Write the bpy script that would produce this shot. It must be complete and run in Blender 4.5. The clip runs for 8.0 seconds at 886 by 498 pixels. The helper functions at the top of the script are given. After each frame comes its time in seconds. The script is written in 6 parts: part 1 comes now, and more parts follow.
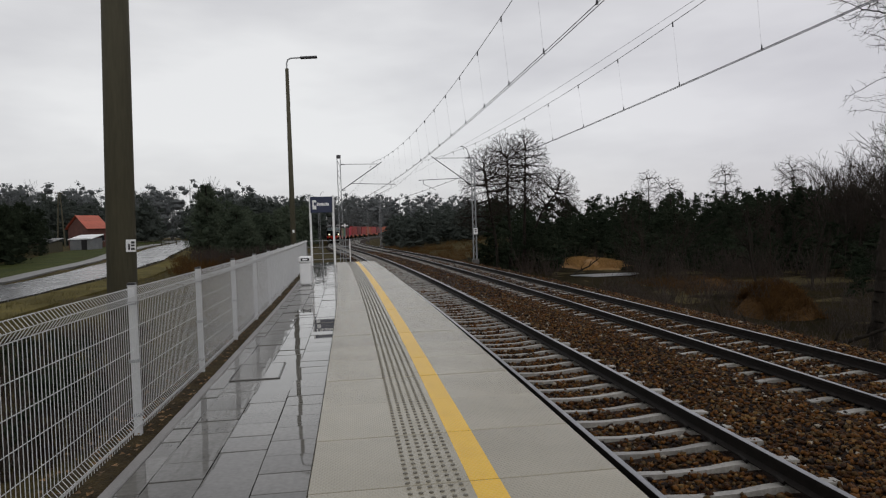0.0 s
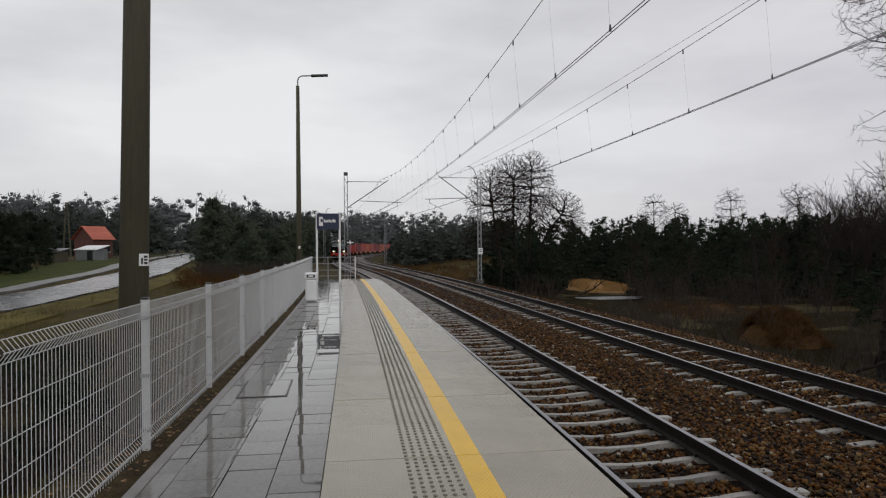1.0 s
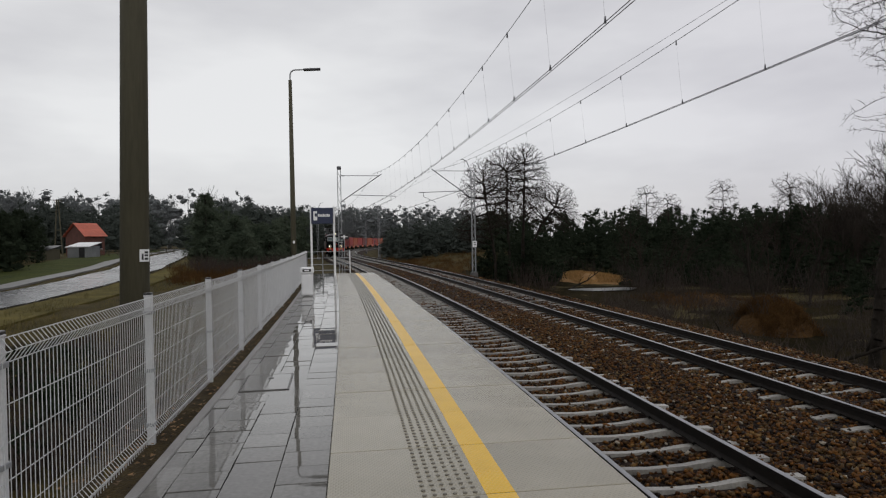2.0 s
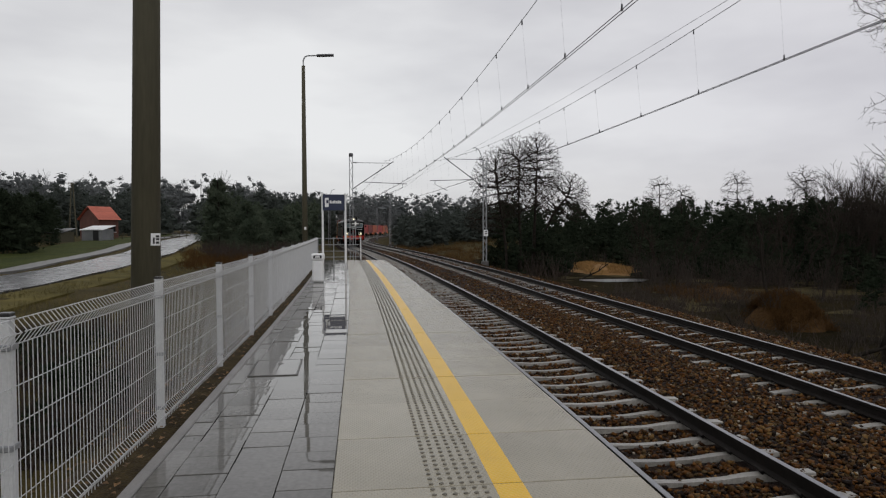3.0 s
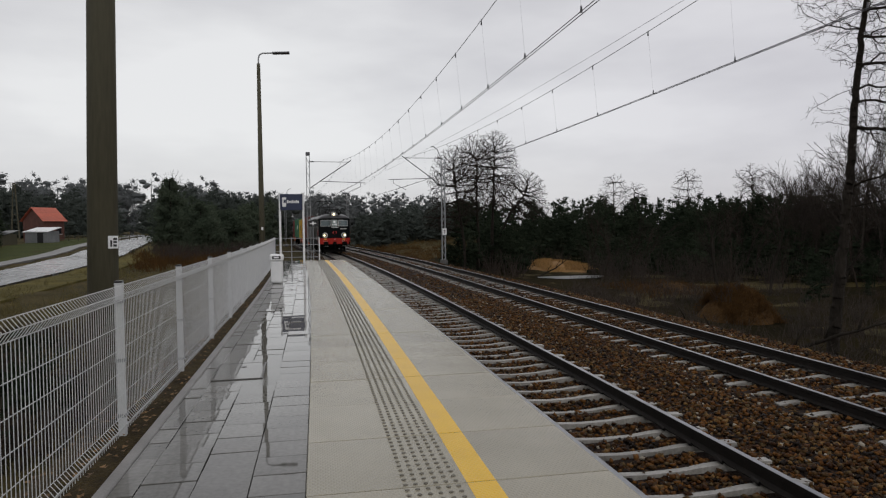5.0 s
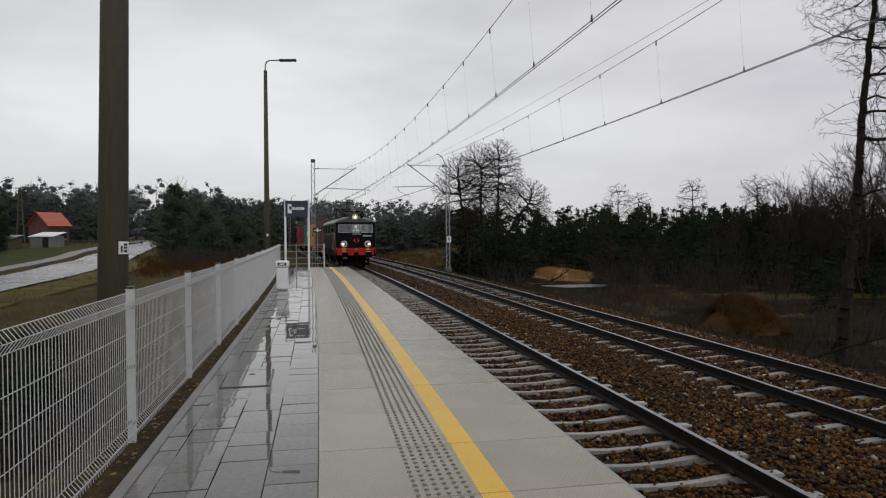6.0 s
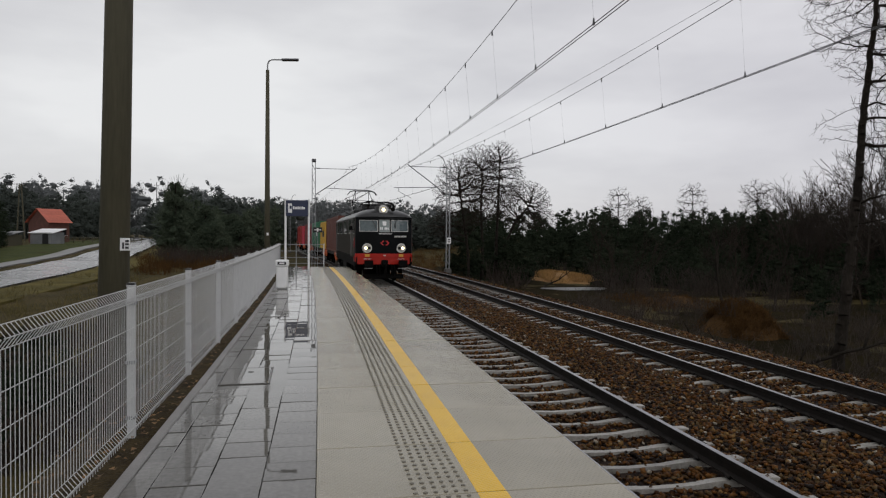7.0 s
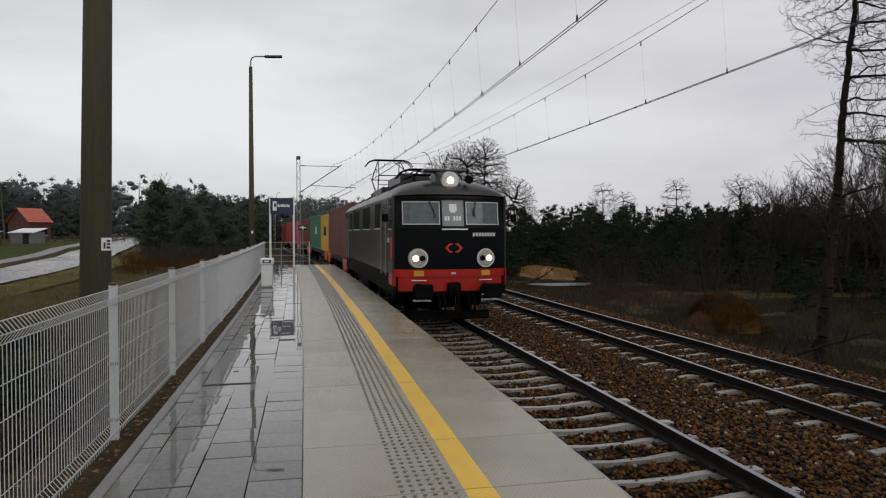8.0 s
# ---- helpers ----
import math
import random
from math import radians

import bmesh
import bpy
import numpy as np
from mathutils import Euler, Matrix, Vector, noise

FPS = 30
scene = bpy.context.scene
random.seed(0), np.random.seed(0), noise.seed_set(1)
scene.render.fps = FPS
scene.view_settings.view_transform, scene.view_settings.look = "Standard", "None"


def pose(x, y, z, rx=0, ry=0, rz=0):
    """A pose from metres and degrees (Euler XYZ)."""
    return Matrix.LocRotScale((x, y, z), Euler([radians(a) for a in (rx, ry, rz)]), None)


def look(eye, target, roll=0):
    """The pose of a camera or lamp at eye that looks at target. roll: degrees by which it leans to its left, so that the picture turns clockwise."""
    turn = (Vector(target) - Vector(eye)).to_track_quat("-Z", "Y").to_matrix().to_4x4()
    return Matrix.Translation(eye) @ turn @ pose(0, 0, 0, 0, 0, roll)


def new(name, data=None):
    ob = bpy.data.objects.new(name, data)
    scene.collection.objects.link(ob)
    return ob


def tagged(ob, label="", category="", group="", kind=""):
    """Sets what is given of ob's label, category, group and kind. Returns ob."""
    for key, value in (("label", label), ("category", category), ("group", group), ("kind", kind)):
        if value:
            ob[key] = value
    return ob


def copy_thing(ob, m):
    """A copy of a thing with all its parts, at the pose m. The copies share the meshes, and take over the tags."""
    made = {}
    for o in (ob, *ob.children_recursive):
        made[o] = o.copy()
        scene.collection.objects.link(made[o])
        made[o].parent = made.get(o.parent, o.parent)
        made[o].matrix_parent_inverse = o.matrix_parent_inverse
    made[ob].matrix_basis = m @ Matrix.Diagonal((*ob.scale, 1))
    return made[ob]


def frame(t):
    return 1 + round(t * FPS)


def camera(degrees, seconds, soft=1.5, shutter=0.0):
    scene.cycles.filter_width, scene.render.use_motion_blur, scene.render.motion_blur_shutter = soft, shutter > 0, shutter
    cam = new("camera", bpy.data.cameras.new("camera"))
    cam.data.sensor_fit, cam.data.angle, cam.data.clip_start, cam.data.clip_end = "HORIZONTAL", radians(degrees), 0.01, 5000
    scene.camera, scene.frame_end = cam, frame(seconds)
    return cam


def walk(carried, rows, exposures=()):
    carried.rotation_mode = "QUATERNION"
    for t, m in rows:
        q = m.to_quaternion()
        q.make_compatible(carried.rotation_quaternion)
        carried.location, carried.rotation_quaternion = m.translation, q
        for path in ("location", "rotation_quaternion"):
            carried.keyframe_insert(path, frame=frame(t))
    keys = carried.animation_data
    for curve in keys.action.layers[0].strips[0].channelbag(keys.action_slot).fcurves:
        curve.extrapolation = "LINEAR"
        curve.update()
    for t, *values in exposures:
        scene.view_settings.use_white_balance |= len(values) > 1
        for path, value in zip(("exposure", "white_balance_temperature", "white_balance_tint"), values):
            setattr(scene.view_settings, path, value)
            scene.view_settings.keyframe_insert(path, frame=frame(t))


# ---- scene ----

# ---- camera ----
cam = camera(68.3, 8.0, soft=1.2)
EYE = 1.696
CAM = [  # seconds, x, y, z, yaw, pitch, roll
    (0, 0.158, 0.017, -0.018, -7.57, -1.83, -1.81),
    (0.5, 0.107, 0.003, 0.002, -7.63, -1.83, -1.28),
    (1, 0.075, 0.013, 0.010, -7.27, -0.17, -0.47),
    (2.3, -0.006, -0.032, 0.001, -7.93, -1.19, -1.15),
    (2.5, 0.000, 0.000, -0.000, -7.56, -1.44, -0.16),
    (3, 0.010, 0.009, 0.002, -6.88, -1.77, -0.22),
    (3.5, 0.029, -0.012, -0.002, -5.60, -1.57, -0.33),
    (4, 0.018, -0.017, 0.009, -5.53, -2.29, 0.50),
    (4.5, -0.053, -0.006, -0.000, -10.01, -2.24, -1.06),
    (4.7, -0.063, 0.002, 0.010, -10.54, -2.12, -0.79),
    (6, -0.154, 0.059, 0.019, -10.29, -1.24, -0.27),
    (6.5, -0.149, 0.036, 0.014, -10.58, -1.12, 0.36),
    (7, -0.161, 0.027, 0.010, -10.31, -1.12, 0.43),
    (7.5, -0.164, 0.025, 0.007, -10.75, -1.26, 0.05),
    (8, -0.153, 0.032, 0.016, -11.54, -1.41, -0.00),
]
walk(cam, [(t, pose(x, y, EYE + z, 90 + p, 0, w) @ pose(0, 0, 0, 0, 0, r)) for t, x, y, z, w, p, r in CAM])

# ---- world and light ----
world = bpy.data.worlds.new("overcast")
scene.world = world
world.use_nodes = True
wn, wl = world.node_tree.nodes, world.node_tree.links
wn.clear()
w_out, w_bg = wn.new("ShaderNodeOutputWorld"), wn.new("ShaderNodeBackground")
w_sky = wn.new("ShaderNodeTexSky")
w_sky.sky_type, w_sky.sun_disc = "NISHITA", False
w_sky.sun_elevation, w_sky.sun_rotation = radians(24), radians(200)
w_co, w_map = wn.new("ShaderNodeTexCoord"), wn.new("ShaderNodeMapping")
w_map.inputs["Scale"].default_value = (1.0, 1.0, 3.4)
w_noise, w_ramp, w_mix = wn.new("ShaderNodeTexNoise"), wn.new("ShaderNodeValToRGB"), wn.new("ShaderNodeMixRGB")
w_noise.inputs["Scale"].default_value, w_noise.inputs["Detail"].default_value = 1.7, 5
w_noise.inputs["Roughness"].default_value = 0.5
w_ramp.color_ramp.elements[0].position, w_ramp.color_ramp.elements[0].color = 0.33, (0.515, 0.51, 0.535, 1)
w_ramp.color_ramp.elements[1].position, w_ramp.color_ramp.elements[1].color = 0.66, (0.80, 0.80, 0.805, 1)
w_scale = wn.new("ShaderNodeVectorMath")
w_scale.operation = "SCALE"
w_scale.inputs["Scale"].default_value = 0.1
w_mix.inputs["Fac"].default_value = 0.94
wl.new(w_co.outputs["Generated"], w_map.inputs["Vector"])
wl.new(w_map.outputs["Vector"], w_noise.inputs["Vector"])
wl.new(w_noise.outputs["Fac"], w_ramp.inputs["Fac"])
wl.new(w_sky.outputs["Color"], w_scale.inputs[0])
wl.new(w_scale.outputs["Vector"], w_mix.inputs["Color1"])
wl.new(w_ramp.outputs["Color"], w_mix.inputs["Color2"])
# the cloud is heavier and a little violet to the east
w_dir, w_east, w_tint, w_heavy = wn.new("ShaderNodeSeparateXYZ"), wn.new("ShaderNodeMapRange"), wn.new("ShaderNodeMixRGB"), wn.new("ShaderNodeMixRGB")
w_east.interpolation_type = "SMOOTHSTEP"
w_east.inputs["From Min"].default_value, w_east.inputs["From Max"].default_value = -0.1, 0.8
w_tint.inputs["Color1"].default_value, w_tint.inputs["Color2"].default_value = (1, 1, 1, 1), (0.86, 0.845, 0.88, 1)
w_heavy.blend_type, w_heavy.inputs["Fac"].default_value = "MULTIPLY", 1.0
wl.new(w_co.outputs["Generated"], w_dir.inputs["Vector"])
wl.new(w_dir.outputs["X"], w_east.inputs["Value"])
wl.new(w_east.outputs["Result"], w_tint.inputs["Fac"])
wl.new(w_mix.outputs["Color"], w_heavy.inputs["Color1"])
wl.new(w_tint.outputs["Color"], w_heavy.inputs["Color2"])
wl.new(w_heavy.outputs["Color"], w_bg.inputs["Color"])
w_bg.inputs["Strength"].default_value = 1.04
wl.new(w_bg.outputs["Background"], w_out.inputs["Surface"])

sun = new("sun", bpy.data.lights.new("sun", "SUN"))
sun.data.energy, sun.data.angle, sun.data.color = 0.5, radians(40), (1.0, 0.97, 0.93)
sun.matrix_basis = look((20, -40, 24), (0, 0, 0))
tagged(sun, "sun behind thick cloud", "sun", kind="structure")


# ---- materials ----
def surface(name, dark, light, rough=0.7, metal=0.0, scale=6.0, fine=60.0, bump=0.2, wet=0.0, dist=0.01, island=0.0, spec=0.5, stretch=(1, 1, 1), tread=0.0, leafy=0.0):
    """Two scales of noise between two colours, fine bump, optional wet patches (lower roughness), optional change from piece to piece."""
    m = bpy.data.materials.new(name)
    m.use_nodes = True
    n, l = m.node_tree.nodes, m.node_tree.links
    b = n["Principled BSDF"]
    co, mp = n.new("ShaderNodeTexCoord"), n.new("ShaderNodeMapping")
    mp.inputs["Scale"].default_value = stretch
    l.new(co.outputs["Object"], mp.inputs["Vector"])
    big, small = n.new("ShaderNodeTexNoise"), n.new("ShaderNodeTexNoise")
    for t, s in ((big, scale), (small, fine)):
        t.inputs["Scale"].default_value, t.inputs["Detail"].default_value = s, 5
        l.new(mp.outputs["Vector"], t.inputs["Vector"])
    add = n.new("ShaderNodeMath")
    add.operation = "MULTIPLY_ADD"
    add.inputs[1].default_value = 0.5
    half = n.new("ShaderNodeMath")
    half.operation = "MULTIPLY"
    half.inputs[1].default_value = 0.5
    l.new(small.outputs["Fac"], half.inputs[0])
    l.new(big.outputs["Fac"], add.inputs[0])
    l.new(half.outputs[0], add.inputs[2])
    ramp = n.new("ShaderNodeValToRGB")
    ramp.color_ramp.elements[0].position, ramp.color_ramp.elements[0].color = 0.34, (*dark, 1)
    ramp.color_ramp.elements[1].position, ramp.color_ramp.elements[1].color = 0.66, (*light, 1)
    l.new(add.outputs[0], ramp.inputs["Fac"])
    colour = ramp.outputs["Color"]
    if island:
        info, hsv = n.new("ShaderNodeNewGeometry"), n.new("ShaderNodeHueSaturation")
        inf2, both, rng = n.new("ShaderNodeObjectInfo"), n.new("ShaderNodeMath"), n.new("ShaderNodeMapRange")
        both.operation = "ADD"
        l.new(info.outputs["Random Per Island"], both.inputs[0])
        l.new(inf2.outputs["Random"], both.inputs[1])
        frac = n.new("ShaderNodeMath")
        frac.operation = "FRACT"
        l.new(both.outputs[0], frac.inputs[0])
        rng.inputs["To Min"].default_value, rng.inputs["To Max"].default_value = 1 - island, 1 + island
        l.new(frac.outputs[0], rng.inputs["Value"])
        l.new(rng.outputs["Result"], hsv.inputs["Value"])
        l.new(colour, hsv.inputs["Color"])
        colour = hsv.outputs["Color"]
    l.new(colour, b.inputs["Base Color"])
    b.inputs["Metallic"].default_value, b.inputs["Roughness"].default_value = metal, rough
    b.inputs["Specular IOR Level"].default_value = spec
    if wet:
        wn_, wr = n.new("ShaderNodeTexNoise"), n.new("ShaderNodeMapRange")
        wn_.inputs["Scale"].default_value, wn_.inputs["Detail"].default_value = 0.55, 3
        l.new(mp.outputs["Vector"], wn_.inputs["Vector"])
        wr.inputs["From Min"].default_value, wr.inputs["From Max"].default_value = 0.54, 0.68
        wr.inputs["To Min"].default_value, wr.inputs["To Max"].default_value = wet, rough
        l.new(wn_.outputs["Fac"], wr.inputs["Value"])
        l.new(wr.outputs["Result"], b.inputs["Roughness"])
    if bump:
        bp = n.new("ShaderNodeBump")
        bp.inputs["Strength"].default_value, bp.inputs["Distance"].default_value = bump, dist
        l.new(small.outputs["Fac"], bp.inputs["Height"])
        l.new(bp.outputs["Normal"], b.inputs["Normal"])
    if leafy:
        # needles let part of the light through
        thin, blend = n.new("ShaderNodeBsdfTranslucent"), n.new("ShaderNodeMixShader")
        blend.inputs["Fac"].default_value = leafy
        l.new(colour, thin.inputs["Color"])
        l.new(b.outputs["BSDF"], blend.inputs[1])
        l.new(thin.outputs["BSDF"], blend.inputs[2])
        l.new(blend.outputs["Shader"], n["Material Output"].inputs["Surface"])
    if tread:
        # crossed ribs cast into the surface, tread metres apart
        ribs = []
        for turn in (32, -32):
            mt, wv = n.new("ShaderNodeMapping"), n.new("ShaderNodeTexWave")
            mt.inputs["Rotation"].default_value = (0, 0, radians(turn))
            l.new(co.outputs["Object"], mt.inputs["Vector"])
            l.new(mt.outputs["Vector"], wv.inputs["Vector"])
            wv.inputs["Scale"].default_value = 0.314 / tread
            ribs.append(wv)
        cross, bt = n.new("ShaderNodeMath"), n.new("ShaderNodeBump")
        cross.operation = "MAXIMUM"
        l.new(ribs[0].outputs["Fac"], cross.inputs[0])
        l.new(ribs[1].outputs["Fac"], cross.inputs[1])
        bt.inputs["Strength"].default_value, bt.inputs["Distance"].default_value = 0.55, 0.0035
        l.new(cross.outputs[0], bt.inputs["Height"])
        if bump:
            l.new(bp.outputs["Normal"], bt.inputs["Normal"])
        l.new(bt.outputs["Normal"], b.inputs["Normal"])
    return m


def glowing(name, colour, power):
    m = bpy.data.materials.new(name)
    m.use_nodes = True
    b = m.node_tree.nodes["Principled BSDF"]
    b.inputs["Base Color"].default_value = (*colour, 1)
    b.inputs["Emission Color"].default_value = (*colour, 1)
    b.inputs["Emission Strength"].default_value = power
    return m


M = {}
M["slab"] = surface("pale_concrete_slab", (0.228, 0.205, 0.148), (0.330, 0.302, 0.228), 0.30, scale=1.3, fine=120, bump=0.10, dist=0.003, island=0.08, wet=0.17, tread=0.030)
# studs toned darker than the slab for the shaded near side of each
M["stud"] = surface("shade_toned_stud_concrete", (0.115, 0.105, 0.084), (0.175, 0.163, 0.134), 0.5, scale=4, fine=90, bump=0.1, dist=0.003, spec=0.2)
M["yellow"] = surface("yellow_line_paint", (0.64, 0.37, 0.008), (0.82, 0.50, 0.018), 0.34, scale=3, fine=140, bump=0.1, dist=0.003, island=0.04, tread=0.030)
M["paver"] = surface("wet_grey_paver", (0.086, 0.083, 0.076), (0.155, 0.150, 0.139), 0.10, scale=1.6, fine=26, bump=0.018, dist=0.002, island=0.14, wet=0.012)
M["joint"] = surface("dark_wet_joint", (0.035, 0.033, 0.03), (0.07, 0.065, 0.06), 0.35, scale=5, fine=80, bump=0.2)
M["kerb"] = surface("grey_kerb_concrete", (0.16, 0.155, 0.15), (0.25, 0.24, 0.23), 0.5, scale=3, fine=70, bump=0.2, dist=0.004)
M["face"] = surface("stained_platform_wall", (0.05, 0.05, 0.05), (0.12, 0.115, 0.11), 0.7, scale=2, fine=40, bump=0.3)
M["soil"] = surface("mossy_soil", (0.010, 0.007, 0.003), (0.070, 0.048, 0.016), 0.95, scale=5, fine=38, bump=1.0, dist=0.04, spec=0.2)
M["fence"] = surface("white_coated_wire", (0.46, 0.47, 0.475), (0.58, 0.59, 0.595), 0.4, scale=5, fine=60, bump=0.05)
# brown steel lowered to near black, taking in the shade on the rail sides
M["rail"] = surface("shade_dark_brown_steel", (0.005, 0.004, 0.0035), (0.014, 0.0105, 0.0085), 0.7, 0.0, scale=8, fine=60, bump=0.15, spec=0.2)
M["railtop"] = surface("polished_rail_head", (0.20, 0.205, 0.215), (0.32, 0.325, 0.34), 0.30, 0.95, scale=4, fine=60, bump=0.02)
M["sleeper"] = surface("pale_concrete_sleeper", (0.135, 0.128, 0.114), (0.310, 0.297, 0.272), 0.36, scale=3, fine=30, bump=0.3, dist=0.006, island=0.2)
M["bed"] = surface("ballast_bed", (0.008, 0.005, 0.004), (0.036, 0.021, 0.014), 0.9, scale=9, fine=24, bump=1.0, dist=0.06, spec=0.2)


def stone_mix():
    """Crushed stone: every piece takes one of several rusty, brown, grey and pale tints."""
    m = surface("crushed_stone", (0.55, 0.55, 0.55), (1.0, 1.0, 1.0), 0.6, scale=9, fine=70, bump=0, spec=0.12)
    n, l = m.node_tree.nodes, m.node_tree.links
    geo, tint, mul = n.new("ShaderNodeNewGeometry"), n.new("ShaderNodeValToRGB"), n.new("ShaderNodeMixRGB")
    r = tint.color_ramp
    r.interpolation = "CONSTANT"
    for at, c in ((0.16, (0.040, 0.015, 0.0035)), (0.34, (0.100, 0.040, 0.009)), (0.52, (0.066, 0.034, 0.011)), (0.68, (0.150, 0.064, 0.015)), (0.82, (0.105, 0.068, 0.030)), (0.92, (0.190, 0.108, 0.036)), (0.975, (0.34, 0.30, 0.24))):
        r.elements.new(at).color = (*c, 1)
    r.elements[0].color = (0.014, 0.008, 0.005, 1)
    r.elements[-1].color = (0.26, 0.23, 0.19, 1)
    mul.blend_type, mul.inputs["Fac"].default_value = "MULTIPLY", 1.0
    b = n["Principled BSDF"]
    l.new(geo.outputs["Random Per Island"], tint.inputs["Fac"])
    l.new(b.inputs["Base Color"].links[0].from_socket, mul.inputs["Color1"])
    l.new(tint.outputs["Color"], mul.inputs["Color2"])
    l.new(mul.outputs["Color"], b.inputs["Base Color"])
    return m


M["stone"] = stone_mix()
M["pole"] = surface("mossy_spun_concrete", (0.046, 0.042, 0.024), (0.078, 0.071, 0.043), 0.8, scale=1.2, fine=40, bump=0.2, stretch=(1, 1, 0.12))
M["steel"] = surface("galvanised_steel", (0.20, 0.21, 0.22), (0.34, 0.35, 0.36), 0.5, 0.5, scale=3, fine=40, bump=0.1)
M["darksteel"] = surface("dark_wire_steel", (0.05, 0.05, 0.055), (0.10, 0.10, 0.11), 0.5, 0.5, scale=3, fine=40, bump=0.05)
M["white"] = surface("white_paint", (0.66, 0.67, 0.68), (0.78, 0.78, 0.78), 0.35, scale=4, fine=60, bump=0.05)
M["navy"] = surface("navy_sign_enamel", (0.008, 0.014, 0.045), (0.012, 0.022, 0.065), 0.3, scale=4, fine=60, bump=0.02)
M["black"] = surface("black_paint", (0.012, 0.012, 0.013), (0.022, 0.022, 0.024), 0.32, scale=3, fine=60, bump=0.05)


# ---- building helpers ----
def link_mesh(name, verts, faces, material, parent=None, label="", smooth=False):
    me = bpy.data.meshes.new(name)
    if isinstance(faces, np.ndarray):
        n, k = faces.shape
        me.vertices.add(len(verts))
        me.vertices.foreach_set("co", np.asarray(verts, np.float32).ravel())
        me.loops.add(n * k)
        me.loops.foreach_set("vertex_index", faces.astype(np.int32).ravel())
        me.polygons.add(n)
        me.polygons.foreach_set("loop_start", np.arange(n, dtype=np.int32) * k)
        me.update(calc_edges=True)
    else:
        me.from_pydata([tuple(v) for v in verts], [], [tuple(f) for f in faces])
        me.update()
    if smooth:
        me.polygons.foreach_set("use_smooth", [True] * len(me.polygons))
    me.materials.append(material)
    ob = new(name, me)
    if parent is not None:
        ob.parent = parent
    if label:
        tagged(ob, label)
    return ob


def part(name, bm, material, parent=None, label="", smooth=False):
    me = bpy.data.meshes.new(name)
    bm.to_mesh(me)
    bm.free()
    if smooth:
        me.polygons.foreach_set("use_smooth", [True] * len(me.polygons))
    me.materials.append(material)
    ob = new(name, me)
    if parent is not None:
        ob.parent = parent
    if label:
        tagged(ob, label)
    return ob


def block(bm, size, m=None, bevel=0.0, segments=1):
    """A box of that size, centred, at the pose m, with bevelled edges."""
    m = m or Matrix()
    made = bmesh.ops.create_cube(bm, size=1.0, matrix=m @ Matrix.Diagonal((*size, 1)))
    if bevel:
        edges = list({e for v in made["verts"] for e in v.link_edges})
        bmesh.ops.bevel(bm, geom=edges, offset=bevel, segments=segments, affect="EDGES", profile=0.5)
    return bm


def tube(bm, a, b, ra, rb=None, sides=8, caps=True):
    """A round bar from a to b, tapered from radius ra to rb."""
    a, b = Vector(a), Vector(b)
    rb = ra if rb is None else rb
    turn = (b - a).to_track_quat("Z", "Y").to_matrix().to_4x4()
    bmesh.ops.create_cone(bm, cap_ends=caps, segments=sides, radius1=ra, radius2=rb, depth=(b - a).length,
                          matrix=Matrix.Translation((a + b) / 2) @ turn)
    return bm


def prisms(segs, sides=3):
    """Vertices and faces of many thin bars at once: rows of ax, ay, az, bx, by, bz, ra, rb."""
    segs = np.asarray(segs, float)
    a, b, ra, rb = segs[:, :3], segs[:, 3:6], segs[:, 6], segs[:, 7]
    d = b - a
    d /= np.linalg.norm(d, axis=1)[:, None] + 1e-9
    ref = np.where(np.abs(d[:, 2:3]) > 0.9, np.array([[1.0, 0, 0]]), np.array([[0, 0, 1.0]]))
    u = np.cross(d, ref)
    u /= np.linalg.norm(u, axis=1)[:, None]
    v = np.cross(d, u)
    ang = np.arange(sides) * 2 * np.pi / sides
    ring = np.cos(ang)[None, :, None] * u[:, None] + np.sin(ang)[None, :, None] * v[:, None]
    verts = np.concatenate([a[:, None] + ring * ra[:, None, None], b[:, None] + ring * rb[:, None, None]], 1).reshape(-1, 3)
    base = np.arange(len(segs))[:, None] * 2 * sides
    faces = []
    for i in range(sides):
        j = (i + 1) % sides
        faces.append(np.concatenate([base + i, base + j, base + sides + j, base + sides + i], 1))
    return verts, np.concatenate(faces, 0)


def thing(name, label, category, group="", m=None):
    ob = new(name)
    ob.empty_display_size = 0.1
    if m is not None:
        ob.matrix_basis = m
    return tagged(ob, label, category, group)


# ---- the line: a long bend to the left, then to the right ----
X0, BEND, S1, S2, S3, BACK = 3.54, 0.0012, 70.0, 90.0, 100.0, 0.0016
STEP = 0.5
S_GRID = np.arange(-80, 700 + STEP, STEP)
_k = np.interp(S_GRID, [-80, S1, S2, S3, 700], [BEND, BEND, 0.0, -BACK, -BACK])
_h = np.cumsum(_k) * STEP
_h -= np.interp(0, S_GRID, _h)
_x, _y = np.cumsum(-np.sin(_h)) * STEP, np.cumsum(np.cos(_h)) * STEP
_x, _y = _x - np.interp(0, S_GRID, _x), _y - np.interp(0, S_GRID, _y)


def on_line(s, off=0.0):
    """x, y and heading (to the left, radians) at s metres along, off metres right of the eye's own line."""
    h = np.interp(s, S_GRID, _h)
    return np.interp(s, S_GRID, _x) + off * np.cos(h), np.interp(s, S_GRID, _y) + off * np.sin(h), h


def spot(s, off, z=0.0, turn=0.0):
    x, y, h = on_line(s, off)
    return pose(float(x), float(y), z, 0, 0, math.degrees(float(h)) + turn)


